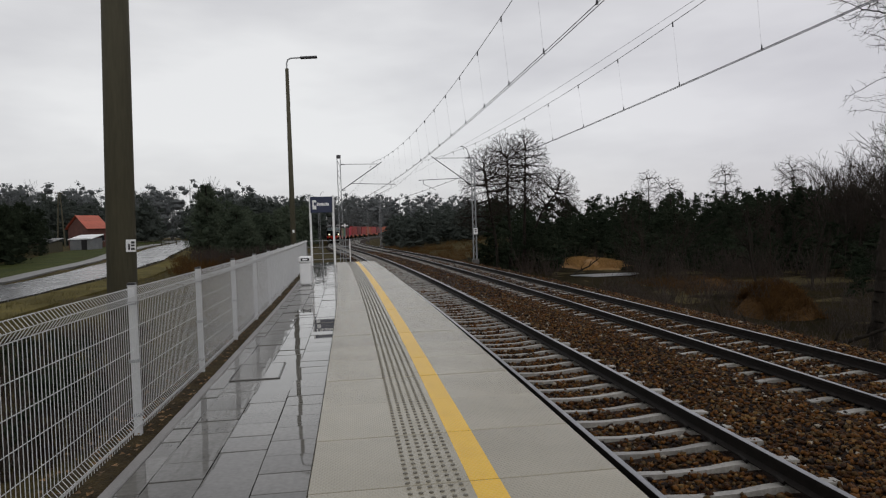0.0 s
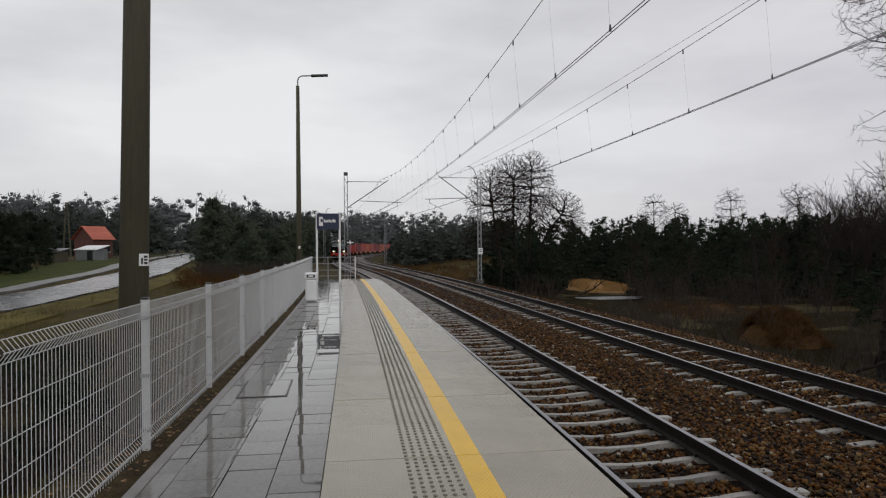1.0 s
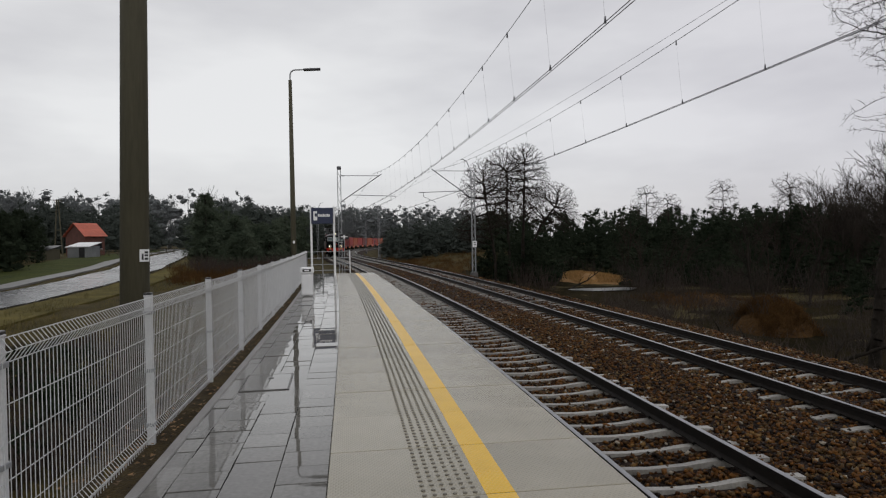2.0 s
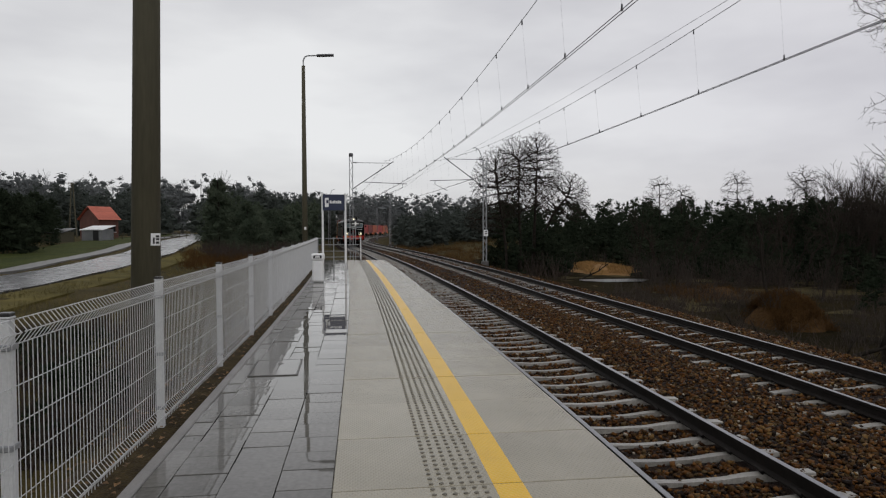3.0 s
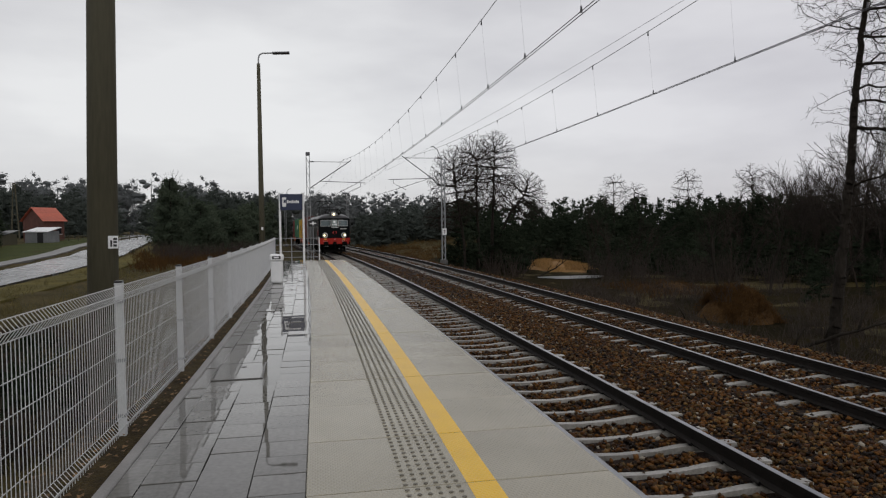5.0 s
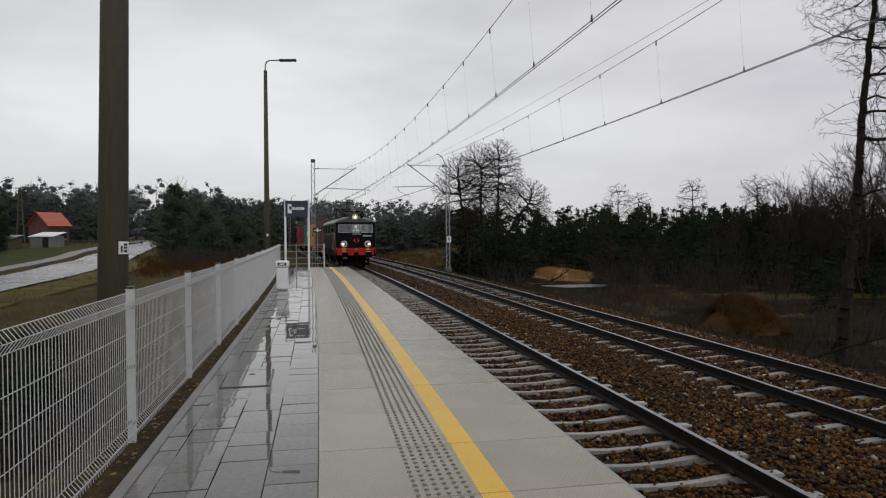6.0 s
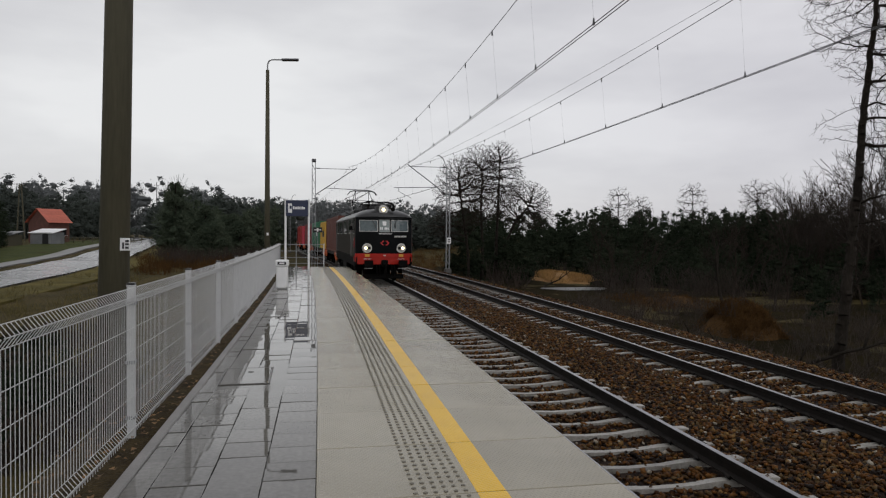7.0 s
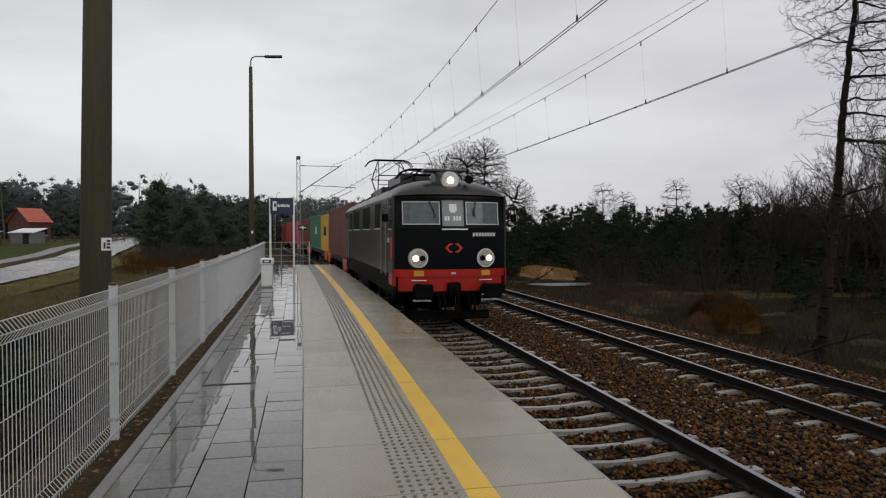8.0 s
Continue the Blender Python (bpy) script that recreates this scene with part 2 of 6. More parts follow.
def sweep(profile, s0, s1, step=2.0, closed=True):
    """A strip along the line: profile of (off, z), offsets from the eye's line."""
    n = max(2, int(round((s1 - s0) / step)) + 1)
    verts, faces, k = [], [], len(profile)
    for s in np.linspace(s0, s1, n):
        for off, z in profile:
            x, y, _ = on_line(s, off)
            verts.append((float(x), float(y), z))
    for i in range(n - 1):
        for j in range(k if closed else k - 1):
            a, b = i * k + j, i * k + (j + 1) % k
            faces.append((a, b, b + k, a + k))
    if closed:
        faces.append(tuple(range(k))[::-1])
        faces.append(tuple((n - 1) * k + j for j in range(k)))
    return verts, faces


RAIL, PLAT_END, START = -0.763, 36.6, -8.0
EDGE, YEL_R, YEL_L, SLAB_L, KERB, FENCE = 1.887, 1.067, 0.856, -0.198, -1.53, -1.745
TRACKS = (X0, 7.80)


# ---- ground ----
def smooth(a, b, v):
    u = np.clip((np.asarray(v, float) - a) / (b - a), 0, 1)
    return u * u * (3 - 2 * u)


def ground_z(off, s):
    """Height of the natural ground, off metres right of the eye's line."""
    off, s = np.asarray(off, float), np.asarray(s, float)
    left = -1.15 - 0.35 * smooth(-4, -12, off) + 1.6 * smooth(45, 120, s) * smooth(-6, -20, off)
    right = -1.30 - 1.9 * smooth(10.2, 15.5, off) - 0.25 * smooth(16, 40, off) + 3.0 * smooth(90, 170, s) * smooth(14, 40, off)
    mid = np.where(off > 2.2, right, np.where(off > -1.8, -1.1, left))
    rough = 0.10 * np.sin(off * 0.9 + 1.3 * np.sin(s * 0.21)) * np.sin(s * 0.63 + off * 0.2)
    rough += 0.05 * np.sin(off * 2.7 + s * 1.1) * np.sin(s * 2.3)
    return mid + rough * np.where((off > 10.8) | (off < -3.2), 1.0, 0.12)


def ground_at(x, y):
    """Height at a place given in x and y."""
    s = y
    for _ in range(3):
        h = np.interp(s, S_GRID, _h)
        px, py = np.interp(s, S_GRID, _x), np.interp(s, S_GRID, _y)
        s = s + (x - px) * -np.sin(h) + (y - py) * np.cos(h)
    h = np.interp(s, S_GRID, _h)
    off = (x - np.interp(s, S_GRID, _x)) * np.cos(h) + (y - np.interp(s, S_GRID, _y)) * np.sin(h)
    return float(ground_z(off, s))


M["grass"] = surface("damp_winter_grass", (0.020, 0.020, 0.007), (0.085, 0.062, 0.022), 0.95, scale=0.35, fine=9, bump=1.0, dist=0.08, spec=0.1)
offs = np.concatenate([-np.geomspace(1500, 32, 14), np.arange(-30, -4, 2.0), [-3.4, -2.6, -1.95, -1.6, 2.3, 6, 10.2, 10.8, 11.5, 12.3, 13.2, 14.2, 15.4], np.arange(17, 45, 2.0), np.geomspace(48, 1500, 14)])
lens = np.concatenate([[-79, -40, -20], np.arange(-10, 130, 2.0), np.arange(132, 260, 6.0), np.geomspace(270, 690, 8)])
gx, gy, _g = on_line(lens[:, None] + 0 * offs[None], 0 * lens[:, None] + offs[None])
gz = ground_z(offs[None] + 0 * lens[:, None], lens[:, None] + 0 * offs[None])
gv = np.stack([gx, gy, gz], -1).reshape(-1, 3)
no = len(offs)
gf = [(i * no + j, i * no + j + 1, (i + 1) * no + j + 1, (i + 1) * no + j) for i in range(len(lens) - 1) for j in range(no - 1)]
far = [(-4000, -4000, -3.4), (4000, -4000, -3.4), (4000, 4500, -3.4), (-4000, 4500, -3.4)]
gf.append(tuple(len(gv) + i for i in range(4)))
gv = np.concatenate([gv, np.array(far)])
tagged(link_mesh("ground", gv, gf, M["grass"], smooth=True), "damp winter grass and brown weeds beside the line", "ground", kind="structure")

# dark sheet over the marsh, its colour standing in for shade under trees
M["shadedfloor"] = surface("shade_dark_marsh_floor", (0.005, 0.0045, 0.002), (0.026, 0.019, 0.007), 0.95, scale=0.25, fine=5, bump=1.0, dist=0.1, spec=0.03)
p_off = np.array([9.8, 10.4, 10.9, 11.5, 12.3, 13.2, 14.2, 15.4, 17, 19, 22, 26, 31, 37, 44, 52, 62, 75, 90])
p_len = np.arange(-20, 104, 2.0)
px_, py_, _g = on_line(p_len[:, None] + 0 * p_off[None], 0 * p_len[:, None] + p_off[None])
pz_ = ground_z(p_off[None] + 0 * p_len[:, None], p_len[:, None] + 0 * p_off[None]) + 0.05
pv = np.stack([px_, py_, pz_], -1).reshape(-1, 3)
np_ = len(p_off)
pf = [(i * np_ + j, i * np_ + j + 1, (i + 1) * np_ + j + 1, (i + 1) * np_ + j) for i in range(len(p_len) - 1) for j in range(np_ - 1)]
tagged(link_mesh("marsh", pv, pf, M["shadedfloor"], smooth=True), "marsh ground below the embankment, shade put into its dark colour", "marsh", kind="structure")

# road with its footpath
M["asphalt"] = surface("wet_asphalt", (0.035, 0.036, 0.038), (0.07, 0.07, 0.073), 0.40, scale=0.5, fine=40, bump=0.12, dist=0.004, wet=0.24, spec=0.8)
M["path"] = surface("pale_path_concrete", (0.10, 0.10, 0.095), (0.16, 0.155, 0.15), 0.5, scale=1, fine=30, bump=0.1)


def ribbon(name, line, half, lift, material, label, category, thick=0.25):
    v, f = [], []
    for i, (x, y) in enumerate(line):
        a, b = line[max(0, i - 1)], line[min(len(line) - 1, i + 1)]
        d = Vector((b[0] - a[0], b[1] - a[1])).normalized()
        z = max(ground_at(x + d.y * o, y - d.x * o) for o in (-half, 0, half)) + lift
        for o, dz in ((-half, 0), (half, 0), (half, -thick), (-half, -thick)):
            v.append((x + d.y * o, y - d.x * o, z + dz))
        if i:
            n = i * 4
            f += [(n - 4 + j, n - 4 + (j + 1) % 4, n + (j + 1) % 4, n + j) for j in range(4)]
    f += [(0, 1, 2, 3), tuple(len(v) - 4 + j for j in range(4))]
    return tagged(link_mesh(name, v, f, material), label, category, kind="structure")


def polyline(points, step=6.0):
    out = []
    for (xa, ya), (xb, yb) in zip(points, points[1:]):
        n = max(1, int(math.hypot(xb - xa, yb - ya) / step))
        out += [(xa + (xb - xa) * i / n, ya + (yb - ya) * i / n) for i in range(n)]
    return out + [points[-1]]


ROAD = polyline([(-17.5, -70), (-18.3, 0), (-21.0, 40), (-23.5, 75), (-29.5, 115), (-44, 185), (-82, 300)])
ribbon("road", ROAD, 2.65, 0.07, M["asphalt"], "wet grey asphalt road shining under the sky", "road")
M["lawn"] = surface("damp_green_lawn", (0.018, 0.026, 0.005), (0.060, 0.070, 0.014), 0.9, scale=0.4, fine=12, bump=0.8, dist=0.05, spec=0.1)
M["verge"] = surface("olive_verge_grass", (0.042, 0.038, 0.009), (0.135, 0.108, 0.030), 0.9, scale=0.5, fine=12, bump=0.8, dist=0.05, spec=0.1)
ribbon("lawn", [(x - 10.4, y + 1.5) for x, y in ROAD], 4.1, 0.06, M["lawn"], "damp green lawn beyond the road", "lawn")
ribbon("road_verge", [(x + 4.6, y) for x, y in ROAD], 1.5, 0.05, M["verge"], "olive grass verge along the road", "verge")
ribbon("footpath", [(x - 5.2, y + 0.5) for x, y in ROAD], 0.9, 0.12, M["path"], "pale concrete footpath beside the road", "footpath")

# ---- platform ----
platform = tagged(new("platform"), "low station platform of concrete slabs and pavers", "platform", kind="structure")
v, f = sweep([(EDGE - 0.06, -0.06), (EDGE - 0.06, -1.2), (KERB - 0.1, -1.2), (KERB - 0.1, -0.06)], START, PLAT_END, 1.5)
link_mesh("core", v, f, M["joint"], platform)
v, f = sweep([(EDGE - 0.015, -0.14), (EDGE + 0.012, -0.14), (EDGE + 0.012, -1.2), (EDGE - 0.06, -1.2)], START, PLAT_END, 1.5)
link_mesh("edge_wall", v, f, M["face"], platform, "dark stained platform wall")
v, f = sweep([(EDGE + 0.022, -0.155), (EDGE + 0.05, -0.155), (EDGE + 0.05, -0.22), (EDGE + 0.022, -0.22)], START, PLAT_END, 1.5)
link_mesh("edge_ledge", v, f, M["kerb"], platform, "pale concrete ledge below the slabs")
v, f = sweep([(KERB + 0.06, 0.012), (KERB + 0.07, 0.0), (KERB + 0.07, -0.2), (KERB - 0.02, -0.2), (KERB - 0.02, 0.0), (KERB - 0.01, 0.012)], START, PLAT_END, 1.5)
link_mesh("kerb", v, f, M["kerb"], platform, "grey concrete kerb")
v, f = sweep([(KERB - 0.02, -0.035), (FENCE - 0.05, -0.02), (FENCE - 0.35, -0.22), (FENCE - 1.6, -1.12), (FENCE - 1.6, -1.5), (KERB - 0.02, -1.5)], START, PLAT_END, 0.6)
v = [(x + 0.01 * random.random(), y, z + 0.035 * (random.random() - 0.4) * (z > -1.0)) for x, y, z in v]
tagged(link_mesh("verge", v, f, M["soil"]), "mossy brown soil strip under the fence", "verge", kind="structure")


def slab_mesh(x0, x1, length, gap, thick, bevel):
    bm = bmesh.new()
    block(bm, (x1 - x0 - gap, length - gap, thick), Matrix.Translation(((x0 + x1) / 2, length / 2, -thick / 2)), bevel)
    me = bpy.data.meshes.new("slab")
    bm.to_mesh(me)
    bm.free()
    return me


# ---- tracks ----
RAIL_PROFILE = [(-0.036, 0), (-0.030, -0.0), (0.030, -0.0), (0.036, -0.008), (0.036, -0.040), (0.010, -0.055), (0.010, -0.135), (0.075, -0.155), (0.075, -0.170),
                (-0.075, -0.170), (-0.075, -0.155), (-0.010, -0.135), (-0.010, -0.055), (-0.036, -0.040), (-0.036, -0.008)]
CANT = 0.033
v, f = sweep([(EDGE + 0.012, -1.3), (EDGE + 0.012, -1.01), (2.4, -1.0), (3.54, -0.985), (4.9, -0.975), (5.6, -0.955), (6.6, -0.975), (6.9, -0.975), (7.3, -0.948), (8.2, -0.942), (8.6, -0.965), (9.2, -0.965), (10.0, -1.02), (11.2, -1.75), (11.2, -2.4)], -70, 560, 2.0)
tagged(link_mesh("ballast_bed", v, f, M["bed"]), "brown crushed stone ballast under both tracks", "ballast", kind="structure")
SLEEPER_V, SLEEPER_F = [], []
for x, top, half in ((-1.25, -0.012, 0.09), (-1.0, 0.004, 0.09), (-0.5, 0.0, 0.075), (-0.22, -0.022, 0.064), (0.22, -0.022, 0.064), (0.5, 0.0, 0.075), (1.0, 0.004, 0.09), (1.25, -0.012, 0.09)):
    SLEEPER_V += [(x, -half, -0.2), (x, -half * 0.7, top), (x, half * 0.7, top), (x, half, -0.2)]
for i in range(7):
    SLEEPER_F += [(i * 4 + j, i * 4 + j + 1, i * 4 + j + 5, i * 4 + j + 4) for j in range(3)]
SLEEPER_F += [(0, 1, 2, 3), (31, 30, 29, 28)]
sleeper_me = bpy.data.meshes.new("sleeper")
sleeper_me.from_pydata(SLEEPER_V, [], SLEEPER_F)
sleeper_me.materials.append(M["sleeper"])
SLEEPER_TOP = RAIL - 0.17
track_things = []
for number, c in enumerate(TRACKS):
    track = tagged(new("track_%d" % (number + 1)), "railway track with steel rails on concrete sleepers", "railway track", kind="structure")
    track_things.append(track)
    for side in (-1, 1):
        lift = CANT if side > 0 else 0.0
        v, f = sweep([(c + side * 0.7535 + o, RAIL + lift + z) for o, z in RAIL_PROFILE], -60, 520, 2.0)
        rail = link_mesh("rail", v, f, M["rail"], track, "brown steel rail, darkened in colour for its shaded sides", smooth=False)
        v, f = sweep([(c + side * 0.7535 + o, RAIL + lift + z) for o, z in ((-0.03, 0.003), (0.03, 0.003), (0.036, -0.006), (-0.036, -0.006))], -60, 520, 2.0)
        link_mesh("running_surface", v, f, M["railtop"], rail, "polished running surface")
    clips = []
    for i in range(-20, 120):
        s = 6.38 + 0.6 * i + 0.27 * number
        h = float(on_line(s)[2])
        for side in (-1, 1):
            for o in (-0.11, 0.11):
                x, y, _ = on_line(s, c + side * 0.7535 + o)
                z = SLEEPER_TOP + 0.02 + (CANT if side > 0 else 0)
                clips.append((x, y - 0.06, z, x, y + 0.06, z + 0.02, 0.028, 0.028))
    v, f = prisms(clips, 4)
    tagged(link_mesh("rail_clips", v, f, M["rail"], track, "dark rail fastenings"), kind="stuff")

# ---- fence ----
BAY = 2.4787


fence = thing("fence", "white coated steel mesh fence along the platform", "fence")


def fence_bay(m):
    bay = new("fence_bay")
    bay.parent, bay.matrix_basis = fence, m
    bm = bmesh.new()
    block(bm, (0.06, 0.06, 1.62), Matrix.Translation((0, 0, 0.45)), 0.006)
    block(bm, (0.066, 0.066, 0.012), Matrix.Translation((0, 0, 1.267)), 0.003)
    part("post", bm, M["fence"], bay, "square white post")
    part("post_cap", block(bmesh.new(), (0.064, 0.064, 0.02), Matrix.Translation((0, 0, 1.283)), 0.005), M["black"], bay, "black plastic cap")
    for z in (0.15, 0.62, 1.12):
        bm = bmesh.new()
        block(bm, (0.075, 0.09, 0.03), Matrix.Translation((0.0, 0, z)), 0.004)
        part("clamp", bm, M["steel"], bay, "grey panel clamp")
    segs = []
    profile = [(0.0, 1.258), (0.048, 1.195), (0.0, 1.13), (0.0, 1.10), (0.0, 0.17), (0.042, 0.115), (0.0, 0.06), (0.0, 0.03)]
    n = 48
    for i in range(n + 1):
        y = 0.035 + (BAY - 0.07) * i / n
        for (xa, za), (xb, zb) in zip(profile, profile[1:]):
            segs.append((xa + 0.035, y, za, xb + 0.035, y, zb, 0.0027, 0.0027))
    for x, z in ((0, 1.255), (0.048, 1.195), (0, 1.13), (0, 0.92), (0, 0.73), (0, 0.54), (0, 0.35), (0, 0.17), (0.042, 0.115), (0, 0.06)):
        segs.append((x + 0.03, 0.02, z, x + 0.03, BAY - 0.02, z, 0.0034, 0.0034))
    v, f = prisms(segs, 4)
    link_mesh("mesh_panel", v, f, M["fence"], bay, "welded wire mesh with folded edges")
    return bay


first = fence_bay(spot(5.95 - 3 * BAY, FENCE))
for i in range(-2, 12):
    copy_thing(first, spot(5.95 + i * BAY, FENCE))
bm = bmesh.new()
block(bm, (0.06, 0.06, 1.62), Matrix.Translation((0, 0, 0.45)), 0.006)
end_post = part("post", bm, M["fence"], fence, "square white end post")
end_post.matrix_basis = spot(5.95 + 12 * BAY, FENCE)


# railing across the end of the platform
def end_railing():
    rail = thing("end_railing", "grey steel barrier across the platform end", "railing", "", spot(36.2, 0.0))
    for x in (-1.70, -0.85, 0.62):
        bm = bmesh.new()
        tube(bm, (x, 0, 0), (x, 0, 1.25), 0.03, sides=10)
        part("post", bm, M["white"] if x > 0 else M["steel"], rail)
    for z in (1.2, 0.85, 0.5, 0.18):
        bm = bmesh.new()
        tube(bm, (-1.7, 0, z), (0.62, 0, z), 0.018, sides=8)
        part("bar", bm, M["steel"], rail)


end_railing()


# ---- platform furniture ----
def bars(parent, name, rows, material, depth=0.004, plane="xz", label=""):
    """Flat raised marks: rows of x0, x1, z0, z1 on the face y = 0 of the parent."""
    v, f = [], []
    for x0, x1, z0, z1 in rows:
        n = len(v)
        for y in (-depth, 0.001):
            v += [(x0, y, z0), (x1, y, z0), (x1, y, z1), (x0, y, z1)]
        f += [(n, n + 1, n + 2, n + 3), (n + 4, n + 7, n + 6, n + 5)] + [(n + j, n + 4 + j, n + 4 + (j + 1) % 4, n + (j + 1) % 4) for j in range(4)]
    return link_mesh(name, v, f, material, parent, label)


def litter_bin():
    ob = thing("litter_bin", "white rounded concrete litter bin on the paving", "litter bin", "", pose(-1.475, 21.4, 0))
    bm = bmesh.new()
    block(bm, (0.36, 0.38, 0.70), Matrix.Translation((0, 0, 0.36)), 0.06, 3)
    part("body", bm, M["white"], ob, smooth=False)
    bm = bmesh.new()
    block(bm, (0.42, 0.44, 0.22), Matrix.Translation((0, 0, 0.81)), 0.06, 4)
    part("hood", bm, M["white"], ob)
    bm = bmesh.new()
    block(bm, (0.27, 0.02, 0.10), Matrix.Translation((0, -0.216, 0.815)), 0.008)
    part("opening", bm, M["black"], ob, "dark opening")
    bm = bmesh.new()
    block(bm, (0.15, 0.012, 0.045), Matrix.Translation((0, -0.228, 0.815)), 0.004)
    part("plate", bm, M["white"], ob)


def station_sign():
    ob = thing("station_sign", "navy station name sign on two white posts", "station sign", "", pose(-1.50, 33.3, 0, 0, 0, 4))
    for x in (-0.55, 0.58):
        bm = bmesh.new()
        tube(bm, (x, 0, -0.02), (x, 0, 3.5), 0.055, sides=14)
        part("post", bm, M["white"], ob)
    bm = bmesh.new()
    block(bm, (1.08, 0.05, 0.80), Matrix.Translation((0.0, -0.06, 3.04)), 0.012)
    part("board", bm, M["navy"], ob, "navy enamel board")
    face = part("pictogram", block(bmesh.new(), (0.19, 0.012, 0.46), Matrix.Translation((-0.34, -0.09, 3.04)), 0.004), M["white"], ob)
    part("pictogram_mark", block(bmesh.new(), (0.10, 0.012, 0.16), Matrix.Translation((-0.31, -0.097, 3.08)), 0.004), M["navy"], ob)
    x = -0.2
    marks = []
    for w in (0.07, 0.055, 0.06, 0.055, 0.06, 0.03, 0.06, 0.07):
        marks.append((x, x + w, 2.99, 3.11 if len(marks) % 3 else 3.14))
        x += w + 0.016
    m = bars(ob, "lettering", marks, M["white"])
    m.matrix_basis = pose(0, -0.087, 0)


litter_bin()
station_sign()


def manhole():
    ob = thing("manhole_cover", "square steel-framed manhole cover set in the paving", "manhole cover", "", spot(8.2, -1.03, 0.004, 1))
    for x, y, w, l in ((-0.28, 0, 0.016, 0.93), (0.28, 0, 0.018, 0.93), (0, -0.456, 0.543, 0.018), (0, 0.456, 0.543, 0.014)):
        part("frame", block(bmesh.new(), (w, l, 0.02), Matrix.Translation((x, y, -0.008)), 0.003), M["joint"], ob)
    part("bedding", block(bmesh.new(), (0.80, 1.75, 0.05), Matrix.Translation((0.08, -0.2, -0.034)), 0.002), M["paver"], ob)
    part("lid", block(bmesh.new(), (0.53, 0.89, 0.02), Matrix.Translation((0, 0, -0.009)), 0.003), M["paver"], ob)
    bm = bmesh.new()
    tube(bm, (0.03, 0.2, -0.002), (0.03, 0.2, 0.004), 0.035, sides=16)
    part("lifting_eye", bm, M["joint"], ob)


manhole()


# ---- poles ----
def concrete_pole(x, y, top, r0, r1, label, lean=0.0):
    z0 = ground_at(x, y) - 0.3
    ob = thing("concrete_pole", label, "pole", "poles by the fence", pose(x, y, 0, 0, lean, 0))
    bm = bmesh.new()
    tube(bm, (0, 0, z0), (0, 0, top), r0, r1, sides=20)
    part("shaft", bm, M["pole"], ob, smooth=True)
    return ob


big = concrete_pole(-2.345, 7.35, 10.2, 0.160, 0.105, "tall dark concrete lamp pole behind the fence", 1.1)
plate = part("number_plate", block(bmesh.new(), (0.10, 0.008, 0.13), pose(0.128, -0.098, 1.60, 0, 0, 38), 0.002), M["white"], big, "small white plate with dark marks")
mk = bars(plate, "marks", [(-0.03, -0.012, -0.045, 0.02), (0.0, 0.035, 0.022, 0.045), (0.0, 0.035, -0.008, 0.012), (0.0, 0.035, -0.045, -0.022)], M["black"])
mk.matrix_basis = pose(0.128, -0.098, 1.60, 0, 0, 38) @ pose(0, -0.004, 0)


def lamp_top(ob, top):
    bm = bmesh.new()
    pts = [(0, 0, top), (0, 0, top + 0.28), (0.06, 0, top + 0.44), (0.2, 0, top + 0.52), (0.75, 0, top + 0.55)]
    for a, b in zip(pts, pts[1:]):
        tube(bm, a, b, 0.035, sides=10)
    part("bracket", bm, M["steel"], ob, "curved steel bracket")
    part("lamp_head", block(bmesh.new(), (0.85, 0.26, 0.10), pose(1.1, 0, top + 0.56, 0, -3, 0), 0.03, 2), M["darksteel"], ob, "dark flat lamp head")


lamp = concrete_pole(-2.98, 33.9, 9.95, 0.16, 0.085, "dark concrete lamp pole with a bracket lamp")
lamp_top(lamp, 9.95)
lamp_top(big, 10.2)
pl = part("number_plate", block(bmesh.new(), (0.10, 0.008, 0.14), pose(0.03, -0.15, 1.75), 0.002), M["white"], lamp, "small white plate")


